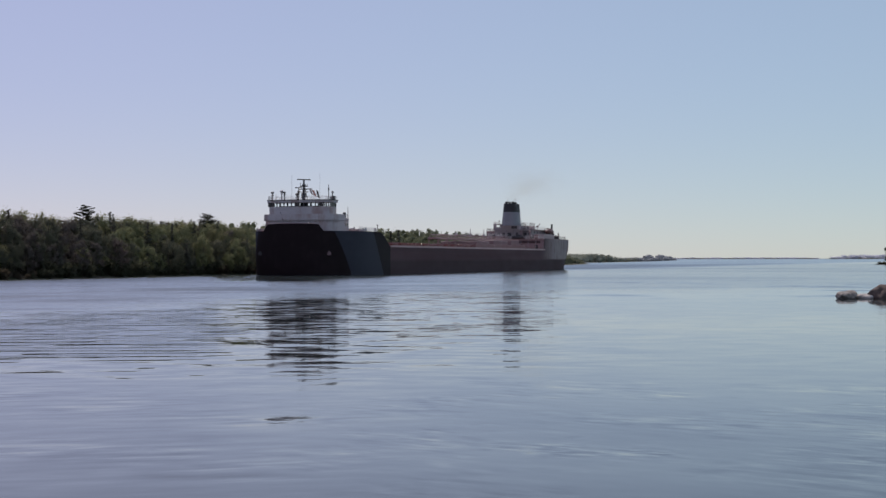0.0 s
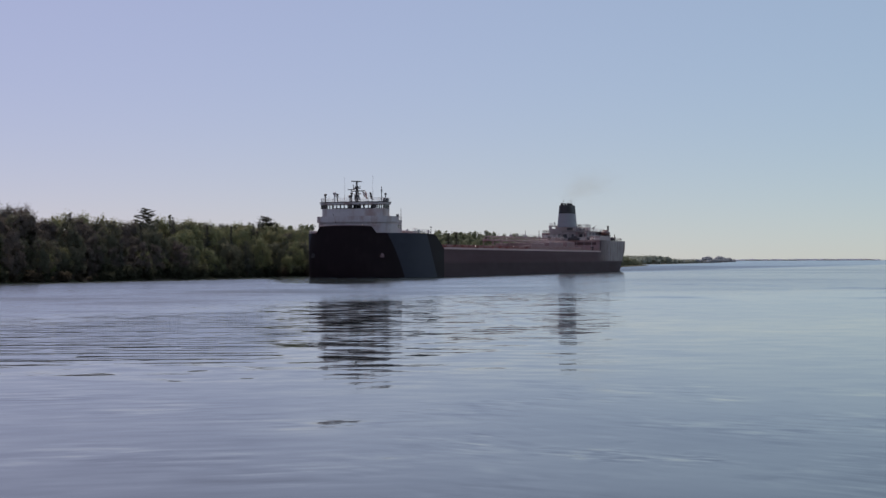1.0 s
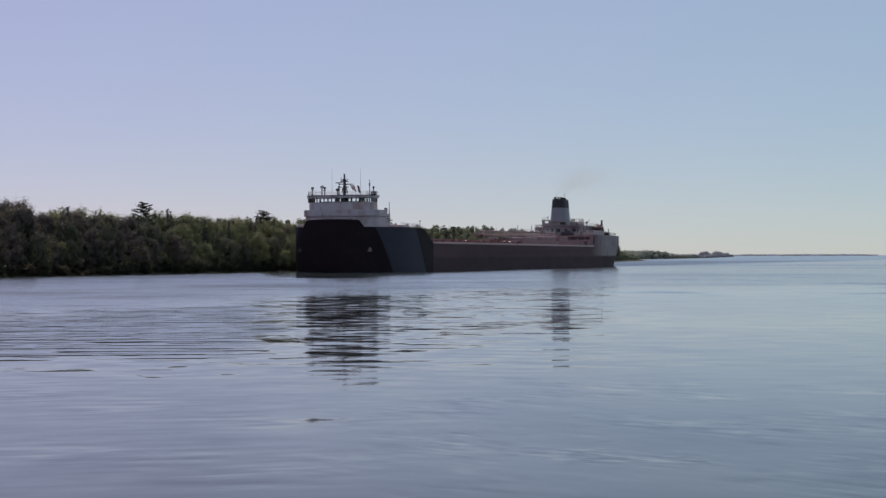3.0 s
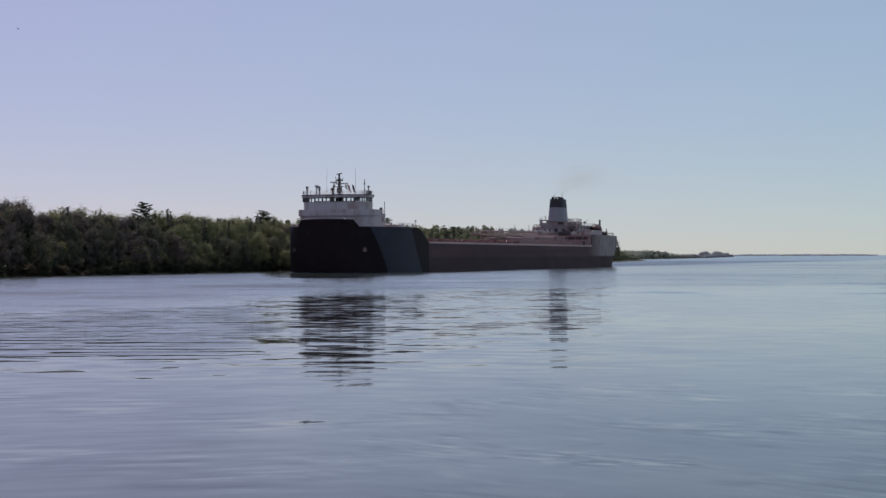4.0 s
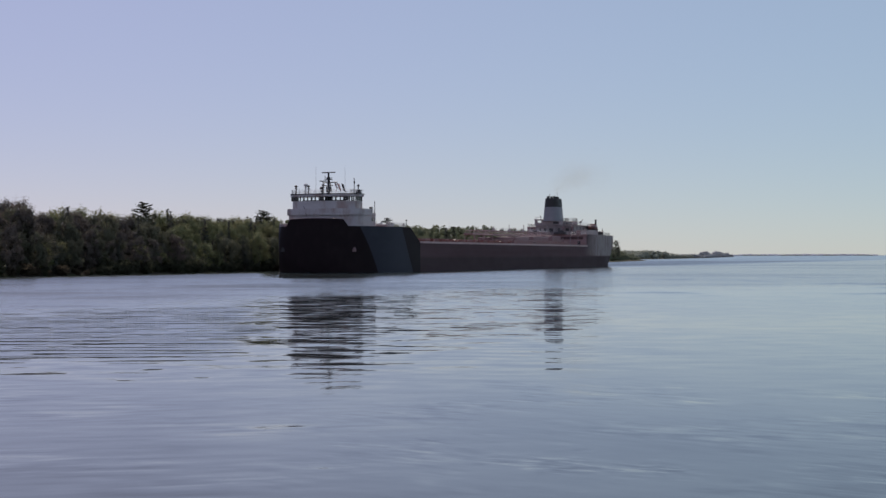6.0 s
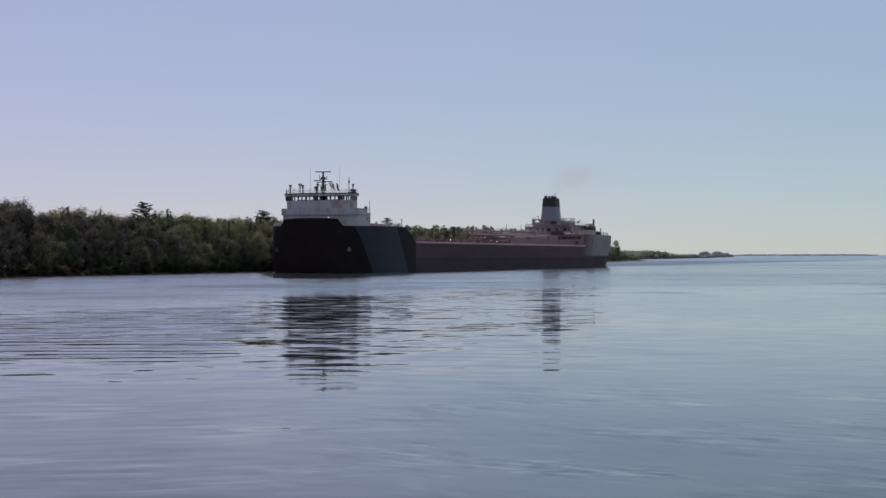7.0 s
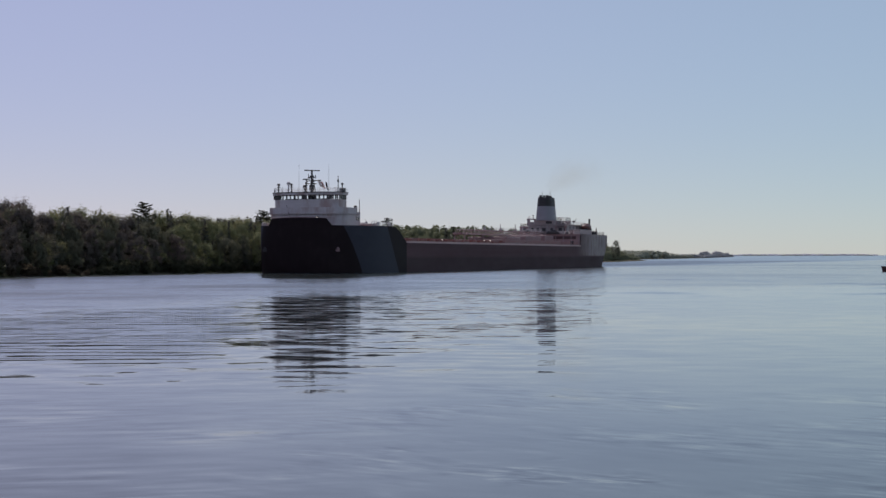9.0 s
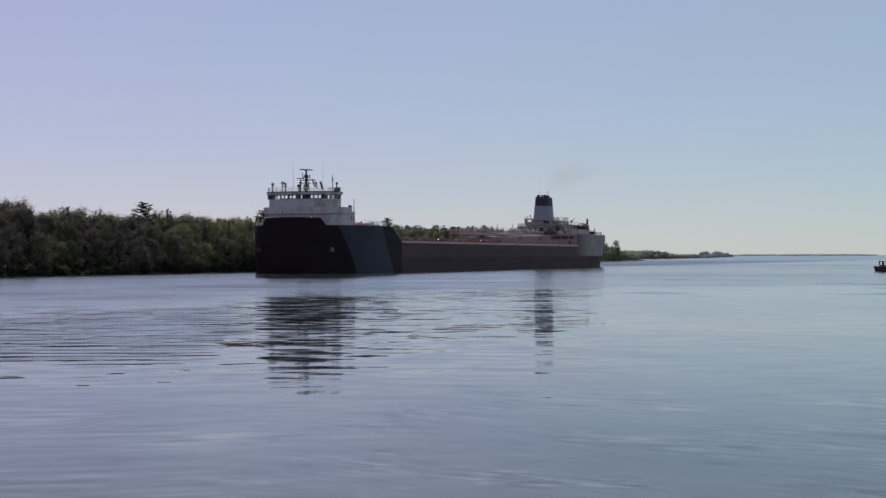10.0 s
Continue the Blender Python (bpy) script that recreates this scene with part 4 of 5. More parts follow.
def build_ship():
    ship = thing("cargo_ship", pose(0, 0, 0), "long lake freighter with black bow, grey slanting band and ore-red sides", "ship")
    bm = shell(bmesh.new(), 0.0, LONG, [-2.5, 0.0, 1.0, 4.0, DECK])
    smooth(part("hull", bm, HULL, ship), 40)
    bm = shell(bmesh.new(), 0.0, 25.0, [DECK, 10.0, FORE], 0.25)
    smooth(part("forecastle", bm, HULL, ship), 40)
    for side in (-1, 1):
        part("forecastle_wing", fore_rise(bmesh.new(), side), HULL, ship)
    smooth(part("bow_bulwark", bow_bulwark(bmesh.new()), HULL, ship, "raised black bulwark round the stem"), 40)
    # pale bar added for the sun on the bulwark's top edge
    part("bulwark_sunlit_edge", bulwark_edge(bmesh.new()), PINKISH, ship, "faded red strip as sunlit edge of the bulwark")
    # glowing white piece added for a bright spot on the bulwark
    light = part("bow_light", box(bmesh.new(), 0.75, 1.1, -5.5, -4.7, 13.8, 14.25, 0.04), DARKST, ship)
    part("lens", box(bmesh.new(), 0.66, 0.74, -5.3, -4.9, 14.02, 14.16, 0.02), DECKLAMP, light, "small glowing white piece")
    bm = shell(bmesh.new(), POOP_START, LONG, [DECK, 10.5, POOP], 0.25)
    smooth(part("poop_side", bm, HULL, ship, "faded white stern plating"), 40)
    part("main_deck", deck_plate(bmesh.new(), 24, POOP_START + 6, DECK - 0.25, 0.1), REDDK, ship, "ore-red steel deck")
    part("forecastle_deck", deck_plate(bmesh.new(), 0.3, 25.0, FORE - 0.35, 0.3), REDDK, ship)
    b = box(bmesh.new(), 24.8, 25.0, -15.7, 15.7, DECK - 0.2, FORE - 0.36)
    part("forecastle_bulkhead", b, REDDK, ship)
    part("poop_deck", deck_plate(bmesh.new(), POOP_START, LONG, POOP - 0.4, 0.3), REDDK, ship)
    turning = wheelhouse(ship)
    hatches(ship)
    deck_gear(ship)
    gallery(ship)
    after_house(ship)
    bow_wash(ship)
    return ship, *turning


ship, scanner, flags = build_ship()


# ================= trees
def leaf_material(name, dark, light, through=0.35, soft=False):
    s = Shader(name, 0.9)
    k = s.math("ADD", s.math("MULTIPLY", s.luck("island"), 0.45), s.math("MULTIPLY", s.luck(), 0.55))
    tone = s.mix(k, dark, light)
    brown = tuple(c * f for c, f in zip(light, (1.0, 0.78, 0.85)))
    tone = s.mix(s.ramp(s.luck(), 0.8, 0.92, 0.0, 0.4), tone, brown)
    s.color(tone)
    s.p.inputs["Specular IOR Level"].default_value = 0.06
    t = s.n.new("ShaderNodeBsdfTranslucent")
    s.l.new(tone, t.inputs["Color"])
    if soft:                                       # leaves bend outward from the stem
        x, y, z = s.place()
        com, add, geo = s.n.new("ShaderNodeCombineXYZ"), s.n.new("ShaderNodeVectorMath"), s.n.new("ShaderNodeNewGeometry")
        for socket, value in zip(com.inputs, (s.math("MULTIPLY", x, 0.45), s.math("MULTIPLY", y, 0.45), s.math("MULTIPLY", s.math("SUBTRACT", z, 5.0), 0.14))):
            s.l.new(value, socket)
        world_way = s.n.new("ShaderNodeVectorTransform")
        world_way.vector_type, world_way.convert_from, world_way.convert_to = "VECTOR", "OBJECT", "WORLD"
        s.l.new(com.outputs[0], world_way.inputs[0])
        s.l.new(world_way.outputs[0], add.inputs[0]), s.l.new(geo.outputs["Normal"], add.inputs[1])
        unit = s.n.new("ShaderNodeVectorMath")
        unit.operation = "NORMALIZE"
        s.l.new(add.outputs[0], unit.inputs[0])
        s.l.new(unit.outputs[0], s.p.inputs["Normal"]), s.l.new(unit.outputs[0], t.inputs["Normal"])
    m = s.n.new("ShaderNodeMixShader")
    m.inputs[0].default_value = through
    s.l.new(s.p.outputs[0], m.inputs[1]), s.l.new(t.outputs[0], m.inputs[2])
    s.l.new(m.outputs[0], s.n["Material Output"].inputs["Surface"])
    return s.mat


def bark_material():
    s = Shader("bark", 0.9)
    g = s.noise(6.0, (1, 1, 0.2), 4)
    s.color(s.mix(g, (0.05, 0.04, 0.032), (0.16, 0.13, 0.11)))
    return s.bump(g, 0.7, 0.03).mat


BARK = bark_material()
LEAF_A = leaf_material("spring_leaves", (0.19, 0.206, 0.13), (0.23, 0.248, 0.15), 0.45)
NEAR_A = leaf_material("bank_leaves", (0.225, 0.24, 0.138), (0.31, 0.328, 0.17), 0.42, True)
NEAR_B = leaf_material("dark_bank_leaves", (0.15, 0.153, 0.112), (0.20, 0.205, 0.142), 0.42, True)
LEAF_B = leaf_material("dark_leaves", (0.16, 0.168, 0.12), (0.19, 0.20, 0.135), 0.45)
# distance haze painted into the leaf colour as a pale bluish grey
HAZELEAF = leaf_material("haze_paled_leaves", (0.68, 0.70, 0.76), (0.74, 0.76, 0.82), 0.65)
# these three carry the haze of distance in lighter, greyer leaf colours
FARLEAF = leaf_material("far_hazed_leaves", (0.41, 0.42, 0.43), (0.435, 0.445, 0.455), 0.3)
FARGREEN = leaf_material("far_green_hazed_leaves", (0.34, 0.355, 0.28), (0.365, 0.38, 0.30), 0.3)
MIDLEAF = leaf_material("haze_lightened_leaves", (0.23, 0.247, 0.17), (0.27, 0.287, 0.195), 0.4)
LEAF_C = leaf_material("bare_buds", (0.15, 0.132, 0.12), (0.20, 0.18, 0.158), 0.42, True)
NEEDLE = leaf_material("needles", (0.13, 0.134, 0.115), (0.17, 0.174, 0.142), 0.4, True)
PINE = leaf_material("pine_needles", (0.04, 0.044, 0.035), (0.075, 0.08, 0.058), 0.4)
SHRUBLEAF = leaf_material("shrub_leaves", (0.07, 0.075, 0.05), (0.11, 0.115, 0.075), 0.45)
BROWN = leaf_material("brown_twigs", (0.085, 0.07, 0.05), (0.13, 0.108, 0.075), 0.5)


def leaf(vs, fs, p, n, size, rng):
    """A small bent tuft of leaves at p: two triangles that meet in a fold."""
    n = Vector(n).normalized()
    a = n.orthogonal().normalized()
    a.rotate(Matrix.Rotation(rng.uniform(0, 6.28), 3, n))
    b = n.cross(a)
    w, l = size * rng.uniform(0.5, 0.9), size * rng.uniform(0.8, 1.3)
    i = len(vs)
    vs += [p - a * l, p + b * w + n * size * rng.uniform(-0.2, 0.35), p + a * l, p - b * w + n * size * rng.uniform(-0.2, 0.35)]
    fs += [(i, i + 1, i + 2), (i, i + 2, i + 3)]


def crown(name, vs, fs, material, parent):
    data = bpy.data.meshes.new(name)
    data.from_pydata([tuple(v) for v in vs], [], fs)
    data.materials.append(material)
    ob = new(name, data)
    ob.parent = parent
    return ob


def limbs(bm, height, spread, rng, n=7, base=0.3, r=0.16):
    top = Vector((rng.uniform(-.4, .4), rng.uniform(-.4, .4), height * 0.86))
    mid = top * 0.5 + Vector((rng.uniform(-.3, .3), rng.uniform(-.3, .3), 0))
    tube(bm, (0, 0, -0.4), mid, r * 1.25, r * 0.75, 7)
    tube(bm, mid, top, r * 0.75, r * 0.15, 6)
    ends = []
    for i in range(n):
        k = base + (0.88 - base) * (i + rng.random()) / n
        p = mid * (k / 0.5) if k < 0.5 else mid.lerp(top, (k - 0.5) / 0.5)
        a = i * 2.4 + rng.uniform(-.5, .5)
        reach = spread * (0.55 + 0.45 * math.sin(math.pi * min(1, k * 1.1))) * rng.uniform(0.7, 1.05)
        e = p + Vector((math.cos(a) * reach, math.sin(a) * reach, reach * rng.uniform(0.35, 0.8)))
        tube(bm, p, e, r * 0.38, r * 0.08, 5)
        ends.append(e)
    return ends + [top]


def broadleaf(seed, height, spread, material, count=3200, size=0.21, label=""):
    rng = random.Random(seed)
    tree = thing("tree", pose(0, 0, 0), label, "tree", "trees of the wooded bank")
    bm = bmesh.new()
    ends = limbs(bm, height, spread, rng, 9, 0.18, 0.15)
    part("trunk", bm, BARK, tree)
    vs, fs = [], []
    blobs = [(e, spread * rng.uniform(0.26, 0.46)) for e in ends]
    for _ in range(20):
        a, k = rng.uniform(0, 6.28), rng.random()
        rr = spread * (0.25 + 0.7 * math.sin(math.pi * (0.15 + 0.7 * k))) * rng.uniform(0.5, 1)
        blobs.append((Vector((math.cos(a) * rr, math.sin(a) * rr, height * (0.16 + 0.74 * k))), spread * rng.uniform(0.2, 0.42)))
    total = sum(r * r for _, r in blobs)
    for c, r in blobs:
        for _ in range(int(count * r * r / total)):
            d = Vector((rng.gauss(0, 1), rng.gauss(0, 1), rng.gauss(0, 1))).normalized()
            p = c + d * Vector((1, 1, 1.35)) * r * (rng.random() ** 0.5) * rng.choice((1.0, 1.0, 1.15, 1.3))
            leaf(vs, fs, p, d + Vector((0, 0, 0.5)), size * rng.uniform(0.6, 1.3), rng)
    crown("crown", vs, fs, material, tree)
    return tree


def spruce(seed, height, spread, material, size=0.4, label=""):
    rng = random.Random(seed)
    tree = thing("conifer", pose(0, 0, 0), label, "tree", "trees of the wooded bank")
    bm = bmesh.new()
    tube(bm, (0, 0, -0.4), (0, 0, height * 0.97), 0.17, 0.02, 7)
    vs, fs = [], []
    z = height * 0.08
    while z < height * 0.97:
        k = 1 - z / height
        reach = spread * (k ** 0.85) * rng.uniform(0.75, 1.1) + 0.12
        n = max(4, int(7 * k + 3))
        for i in range(n):
            a = rng.uniform(0, 6.28)
            e = Vector((math.cos(a) * reach, math.sin(a) * reach, -reach * 0.25))
            if k > 0.2 and i % 3 == 0:
                tube(bm, (0, 0, z), Vector((0, 0, z)) + e * 0.8, 0.035, 0.01, 4)
            m = max(2, int(reach / 0.22))
            for j in range(m):
                q = (j + rng.random()) / m
                p = Vector((0, 0, z)) + e * q + Vector((rng.gauss(0, .1), rng.gauss(0, .1), rng.gauss(0, .08)))
                leaf(vs, fs, p, Vector((rng.gauss(0, .5), rng.gauss(0, .5), 1)), size * rng.uniform(0.55, 1.0), rng)
        z += rng.uniform(0.28, 0.5)
    part("trunk", bm, BARK, tree)
    crown("crown", vs, fs, material, tree)
    return tree


def white_pine(seed, height, spread, label, fluff=0.28):
    """A tall pine with a bare stem and flat, outreaching layers."""
    rng = random.Random(seed)
    tree = thing("conifer", pose(0, 0, 0), label, "tree", "trees of the wooded bank")
    bm = bmesh.new()
    tube(bm, (0, 0, -0.4), (0, 0, height * 0.98), 0.24, 0.04, 8)
    vs, fs = [], []
    for i in range(26):
        k = 1 - i / 25
        z = height * (0.66 + 0.33 * i / 25)
        a = i * 2.4 + rng.uniform(-.4, .4)
        reach = spread * (0.30 + 0.62 * k ** 0.6) * rng.uniform(0.6, 1.1)
        e = Vector((math.cos(a) * reach, math.sin(a) * reach, reach * rng.uniform(0.1, 0.5)))
        tube(bm, (0, 0, z), Vector((0, 0, z)) + e, 0.07, 0.02, 5)
        for _ in range(int(120 * (0.5 + 0.6 * k))):
            q = rng.uniform(0.15, 1.05) ** 0.7
            p = Vector((0, 0, z)) + e * q + Vector((rng.gauss(0, fluff), rng.gauss(0, fluff), abs(rng.gauss(0, fluff * 0.4))))
            leaf(vs, fs, p, Vector((rng.gauss(0, .3), rng.gauss(0, .3), 1)), 0.28 * rng.uniform(0.6, 1.1), rng)
    part("trunk", bm, BARK, tree)
    crown("crown", vs, fs, PINE, tree)
    return tree


def shrub(seed, height, material, label):
    rng = random.Random(seed)
    bush = thing("shrub", pose(0, 0, 0), label, "shrub", "shrubs along the water")
    bm, vs, fs = bmesh.new(), [], []
    for i in range(8):
        a = rng.uniform(0, 6.28)
        e = Vector((math.cos(a) * height * rng.uniform(.2, .6), math.sin(a) * height * rng.uniform(.2, .6), height * rng.uniform(.5, 1)))
        tube(bm, (0, 0, -0.3), e, 0.035, 0.01, 4)
        for _ in range(60):
            q = rng.uniform(0.15, 1.05)
            p = e * q + Vector((rng.gauss(0, .3), rng.gauss(0, .3), rng.gauss(0, .2)))
            p.z = max(0.05, p.z)
            leaf(vs, fs, p, Vector((rng.gauss(0, 1), rng.gauss(0, 1), 1)), 0.26 * rng.uniform(.6, 1.3), rng)
    part("stems", bm, BARK, bush)
    crown("foliage", vs, fs, material, bush)
    return bush


def ground_height(d):
    return lerp(d, [(-3, -0.6), (0, 0.0), (0.8, 0.3), (2.5, 0.65), (7, 1.25), (36, 1.9), (90, 2.1)])


INLAND = Vector((-0.925, 0.38))


def spot(y, d):
    """A place d metres behind the waterline, at the waterline's y."""
    return bank(y) + INLAND.x * d, y + INLAND.y * d, ground_height(d) - 0.15


# height of the wood's skyline above the water, by the bearing in thousandths
SKYLINE = [(-301, 17.0), (-274, 17.4), (-271, 14.8), (-254, 14.8), (-250, 16.0), (-239, 16.0), (-231, 15.5), (-221, 15.8), (-219, 14.7), (-201, 15.1),
           (-184, 15.3), (-183, 16.7), (-179, 16.4), (-177, 15.3), (-164, 16.0), (-162, 15.5), (-155, 14.9), (-142, 15.1), (-131, 15.7), (-116, 16.1), (-90, 15.6)]


def skyline(x, y):
    return 0.6 + lerp(1000 * x / y, SKYLINE)


def plant_bank():
    rng = random.Random(5)
    leafy = "leafy green tree in young spring leaf on the bank"
    kinds = [broadleaf(11, 13.2, 3.4, NEAR_A, label=leafy), broadleaf(12, 14.2, 3.1, NEAR_A, label=leafy),
             broadleaf(13, 11.8, 3.6, NEAR_B, label="dark green broad tree on the wooded bank"),
             broadleaf(14, 14.6, 3.1, NEAR_B, label="dark green tall tree on the wooded bank"),
             broadleaf(15, 14.8, 3.0, LEAF_C, 2800, 0.2, label="greyish tree barely in leaf on the bank"),
             broadleaf(16, 13.6, 3.3, NEAR_A, 2900, 0.225, label=leafy)]
    firs = [spruce(21, 14.0, 2.1, NEEDLE, label="dark narrow spruce on the wooded bank"),
            spruce(22, 15.0, 1.7, NEEDLE, label="dark slender spruce on the wooded bank"),
            spruce(23, 12.0, 2.3, NEEDLE, label="dark bushy spruce on the wooded bank")]
    bushes = [shrub(31, 2.2, SHRUBLEAF, "low dark green shrub at the water's edge"),
              shrub(32, 1.8, BROWN, "low brown twiggy shrub at the water's edge"),
              shrub(33, 2.8, SHRUBLEAF, "green shrub at the water's edge")]
    height = {ob: sorted(v.co.z for c in ob.children if c.name.startswith("crown") for v in c.data.vertices)[-60] for ob in kinds + firs}
    for i, ob in enumerate(kinds + firs):
        x, yy, z = spot(330 + 12 * i, 28)
        ob.matrix_world = pose(x, yy, z, 0, 0, 60 * i)
    for i, ob in enumerate(bushes):
        x, yy, z = spot(420 + 14 * i, 1.0)
        ob.matrix_world = pose(x, yy, z, 0, 0, 60 * i)

    def put(ob, m, w, k):
        copy_thing(ob, m @ Matrix.Diagonal((w, w, k, 1)))

    # rows of trees from the water's edge inland: each reaches a share of the skyline
    for row, (d, step, lo, hi) in enumerate(((3.5, 2.5, 0.34, 0.68), (8.5, 2.7, 0.58, 0.9), (14, 2.8, 0.8, 0.97), (20, 3.2, 0.92, 1.0))):
        y = 288.0
        while y < 478:
            y += step * rng.uniform(0.6, 1.4)
            x, yy, z = spot(y, d + rng.uniform(-2, 2))
            grey = y < 385 and rng.random() < lerp(y, [(318, 0.95), (326, 0.6), (365, 0.4), (385, 0.2)])
            # darker-leaved trees, mostly up front, put the front rows' shade into leaf colour
            shaded_leaf = rng.random() < lerp(y, [(372, 0.8), (395, 0.3), (478, 0.3)]) * (1.0, 0.95, 0.6, 0.4)[row]
            if grey:
                ob = kinds[4]
            elif rng.random() < (0.1, 0.2, 0.32, 0.34)[row]:
                ob = rng.choice(firs)
            elif shaded_leaf:
                ob = rng.choice((kinds[2], kinds[3]))
            else:
                ob = rng.choice((kinds[0], kinds[1], kinds[5], kinds[0], kinds[1], kinds[4] if rng.random() < 0.25 else kinds[5]))
            goal = (skyline(x, yy) - z) * rng.uniform(lo, hi) * (0.98 if ob in firs and row > 1 else 1.0)
            k = goal / height[ob]
            w = max(0.62, min(1.15, k * rng.uniform(0.85, 1.25)))
            put(ob, pose(x, yy, z, rng.uniform(-3, 3), rng.uniform(-3, 3), rng.uniform(0, 360)), w, k)
    y = 292.0
    while y < 470:
        y += rng.uniform(1.1, 2.6)
        x, yy, z = spot(y, rng.uniform(0.2, 3.0))
        k = rng.uniform(0.5, 1.4)
        put(bushes[rng.choice((0, 1, 1, 1, 2) if y < 350 else (0, 0, 1, 2, 2))], pose(x, yy, z, 0, 0, rng.uniform(0, 360)), k, k)
    # tall trees that stand out above the wood: place along the shore, metres inland, height, spread
    for y, d, k in ((631, 4.6, 1.05), (640, 3.6, 1.1)):
        x, yy, z = spot(y, d)
        copy_thing(firs[1], pose(x, yy, z, 0, 0, y) @ Matrix.Diagonal((1.7, 1.7, k, 1)))
    lofty = "tall dark white pine rising above the wood"
    for seed, y, back, top, wide in ((41, 390, 16, 16.9, 3.9), (42, 455, 14, 16.4, 3.3), (44, 556, 7, 17.0, 3.0)):
        x, yy, z = spot(y, back)
        white_pine(seed, top, wide, lofty, 0.6 if seed == 42 else 0.3).matrix_world = pose(x, yy, z)
    for y, back, k in ((402, 17, 1.04), (405, 18, 1.0), (416, 17, 1.0), (433, 17, 0.98), (441, 18, 0.97), (449, 19, 1.02)):
        x, yy, z = spot(y, back)
        copy_thing(firs[1], pose(x, yy, z, 0, 0, 77 * y) @ Matrix.Diagonal((1.25, 1.25, 0.95 * k, 1)))
    # a dark leaning tree at the end of the wooded point
    x, yy, z = spot(1100, 3.0)
    copy_thing(kinds[3], pose(x, yy, z, 4, 3, 0) @ Matrix.Diagonal((1.0, 1.0, 1.12, 1)))


plant_bank()


def lobe(vs, fs, at, r, tall, rng):
    """One uneven lobe of a far crown."""
    first = len(vs)
    for p in LOBE[0]:
        vs.append(at + Vector((p.x * r, p.y * r, p.z * r * tall)) * (1 + 0.28 * noise.noise(p * 2.1 + at) + rng.uniform(-0.07, 0.07)))
    fs.extend(tuple(first + i for i in f) for f in LOBE[1])


def lobe_shape():
    bm = ball(bmesh.new(), (0, 0, 0), 1.0, sub=2)
    shape = [v.co.copy() for v in bm.verts], [tuple(v.index for v in f.verts) for f in bm.faces]
    bm.free()
    return shape


LOBE = lobe_shape()


def woods(name, trees, material, label, tufts=250, size=0.48, seed=1, lobes=0, crest=0.66):
    """Many far trees as one joined mass: (x, y, z, height, spread, pointed) each."""
    rng = random.Random(seed)
    vs, fs = [], []
    for x, y, z, height, spread, pointed in trees:
        at = Vector((x, y, z))
        blobs = []
        if pointed:
            for _ in range(tufts):
                k = 1 - rng.random() ** 0.6
                a, rr = rng.uniform(0, 6.28), spread * (1 - k) * rng.random() ** 0.5 + 0.04
                p = at + Vector((math.cos(a) * rr, math.sin(a) * rr, height * (0.06 + 0.94 * k) - rr * 0.25))
                leaf(vs, fs, p, Vector((rng.gauss(0, .6), rng.gauss(0, .6), 1)), size * rng.uniform(0.5, 1.0) * (1 - 0.6 * k), rng)
            continue
        for i in range(lobes):
            a, k = rng.uniform(0, 6.28), (i + rng.uniform(0.2, 0.8)) / lobes * crest
            r = spread * rng.uniform(0.42, 0.6) * (1.15 - 0.4 * k)
            away = spread * rng.uniform(0.15, 0.6) * (1 - 0.75 * k)
            lobe(vs, fs, at + Vector((math.cos(a) * away, math.sin(a) * away, 0.3 * r + (height - r) * k)), r, rng.uniform(0.75, 1.0), rng)
        for i in range(9):
            a, k = rng.uniform(0, 6.28), 0.08 + 0.09 * i + rng.uniform(0, 0.06)
            rr = spread * rng.uniform(0.1, 0.7) * math.sin(math.pi * (0.2 + 0.7 * k))
            blobs.append((at + Vector((math.cos(a) * rr, math.sin(a) * rr, height * k)), spread * 0.5))
        for c, r in blobs:
            for _ in range(tufts // 9):
                d = Vector((rng.gauss(0, 1), rng.gauss(0, 1), rng.gauss(0, 1))).normalized()
                leaf(vs, fs, c + d * r * rng.random() ** 0.4, d + Vector((0, 0, 0.5)), size * rng.uniform(0.6, 1.3), rng)
    ob = crown(name, vs, fs, material, None)
    return tagged(ob, label, "trees", kind="stuff")


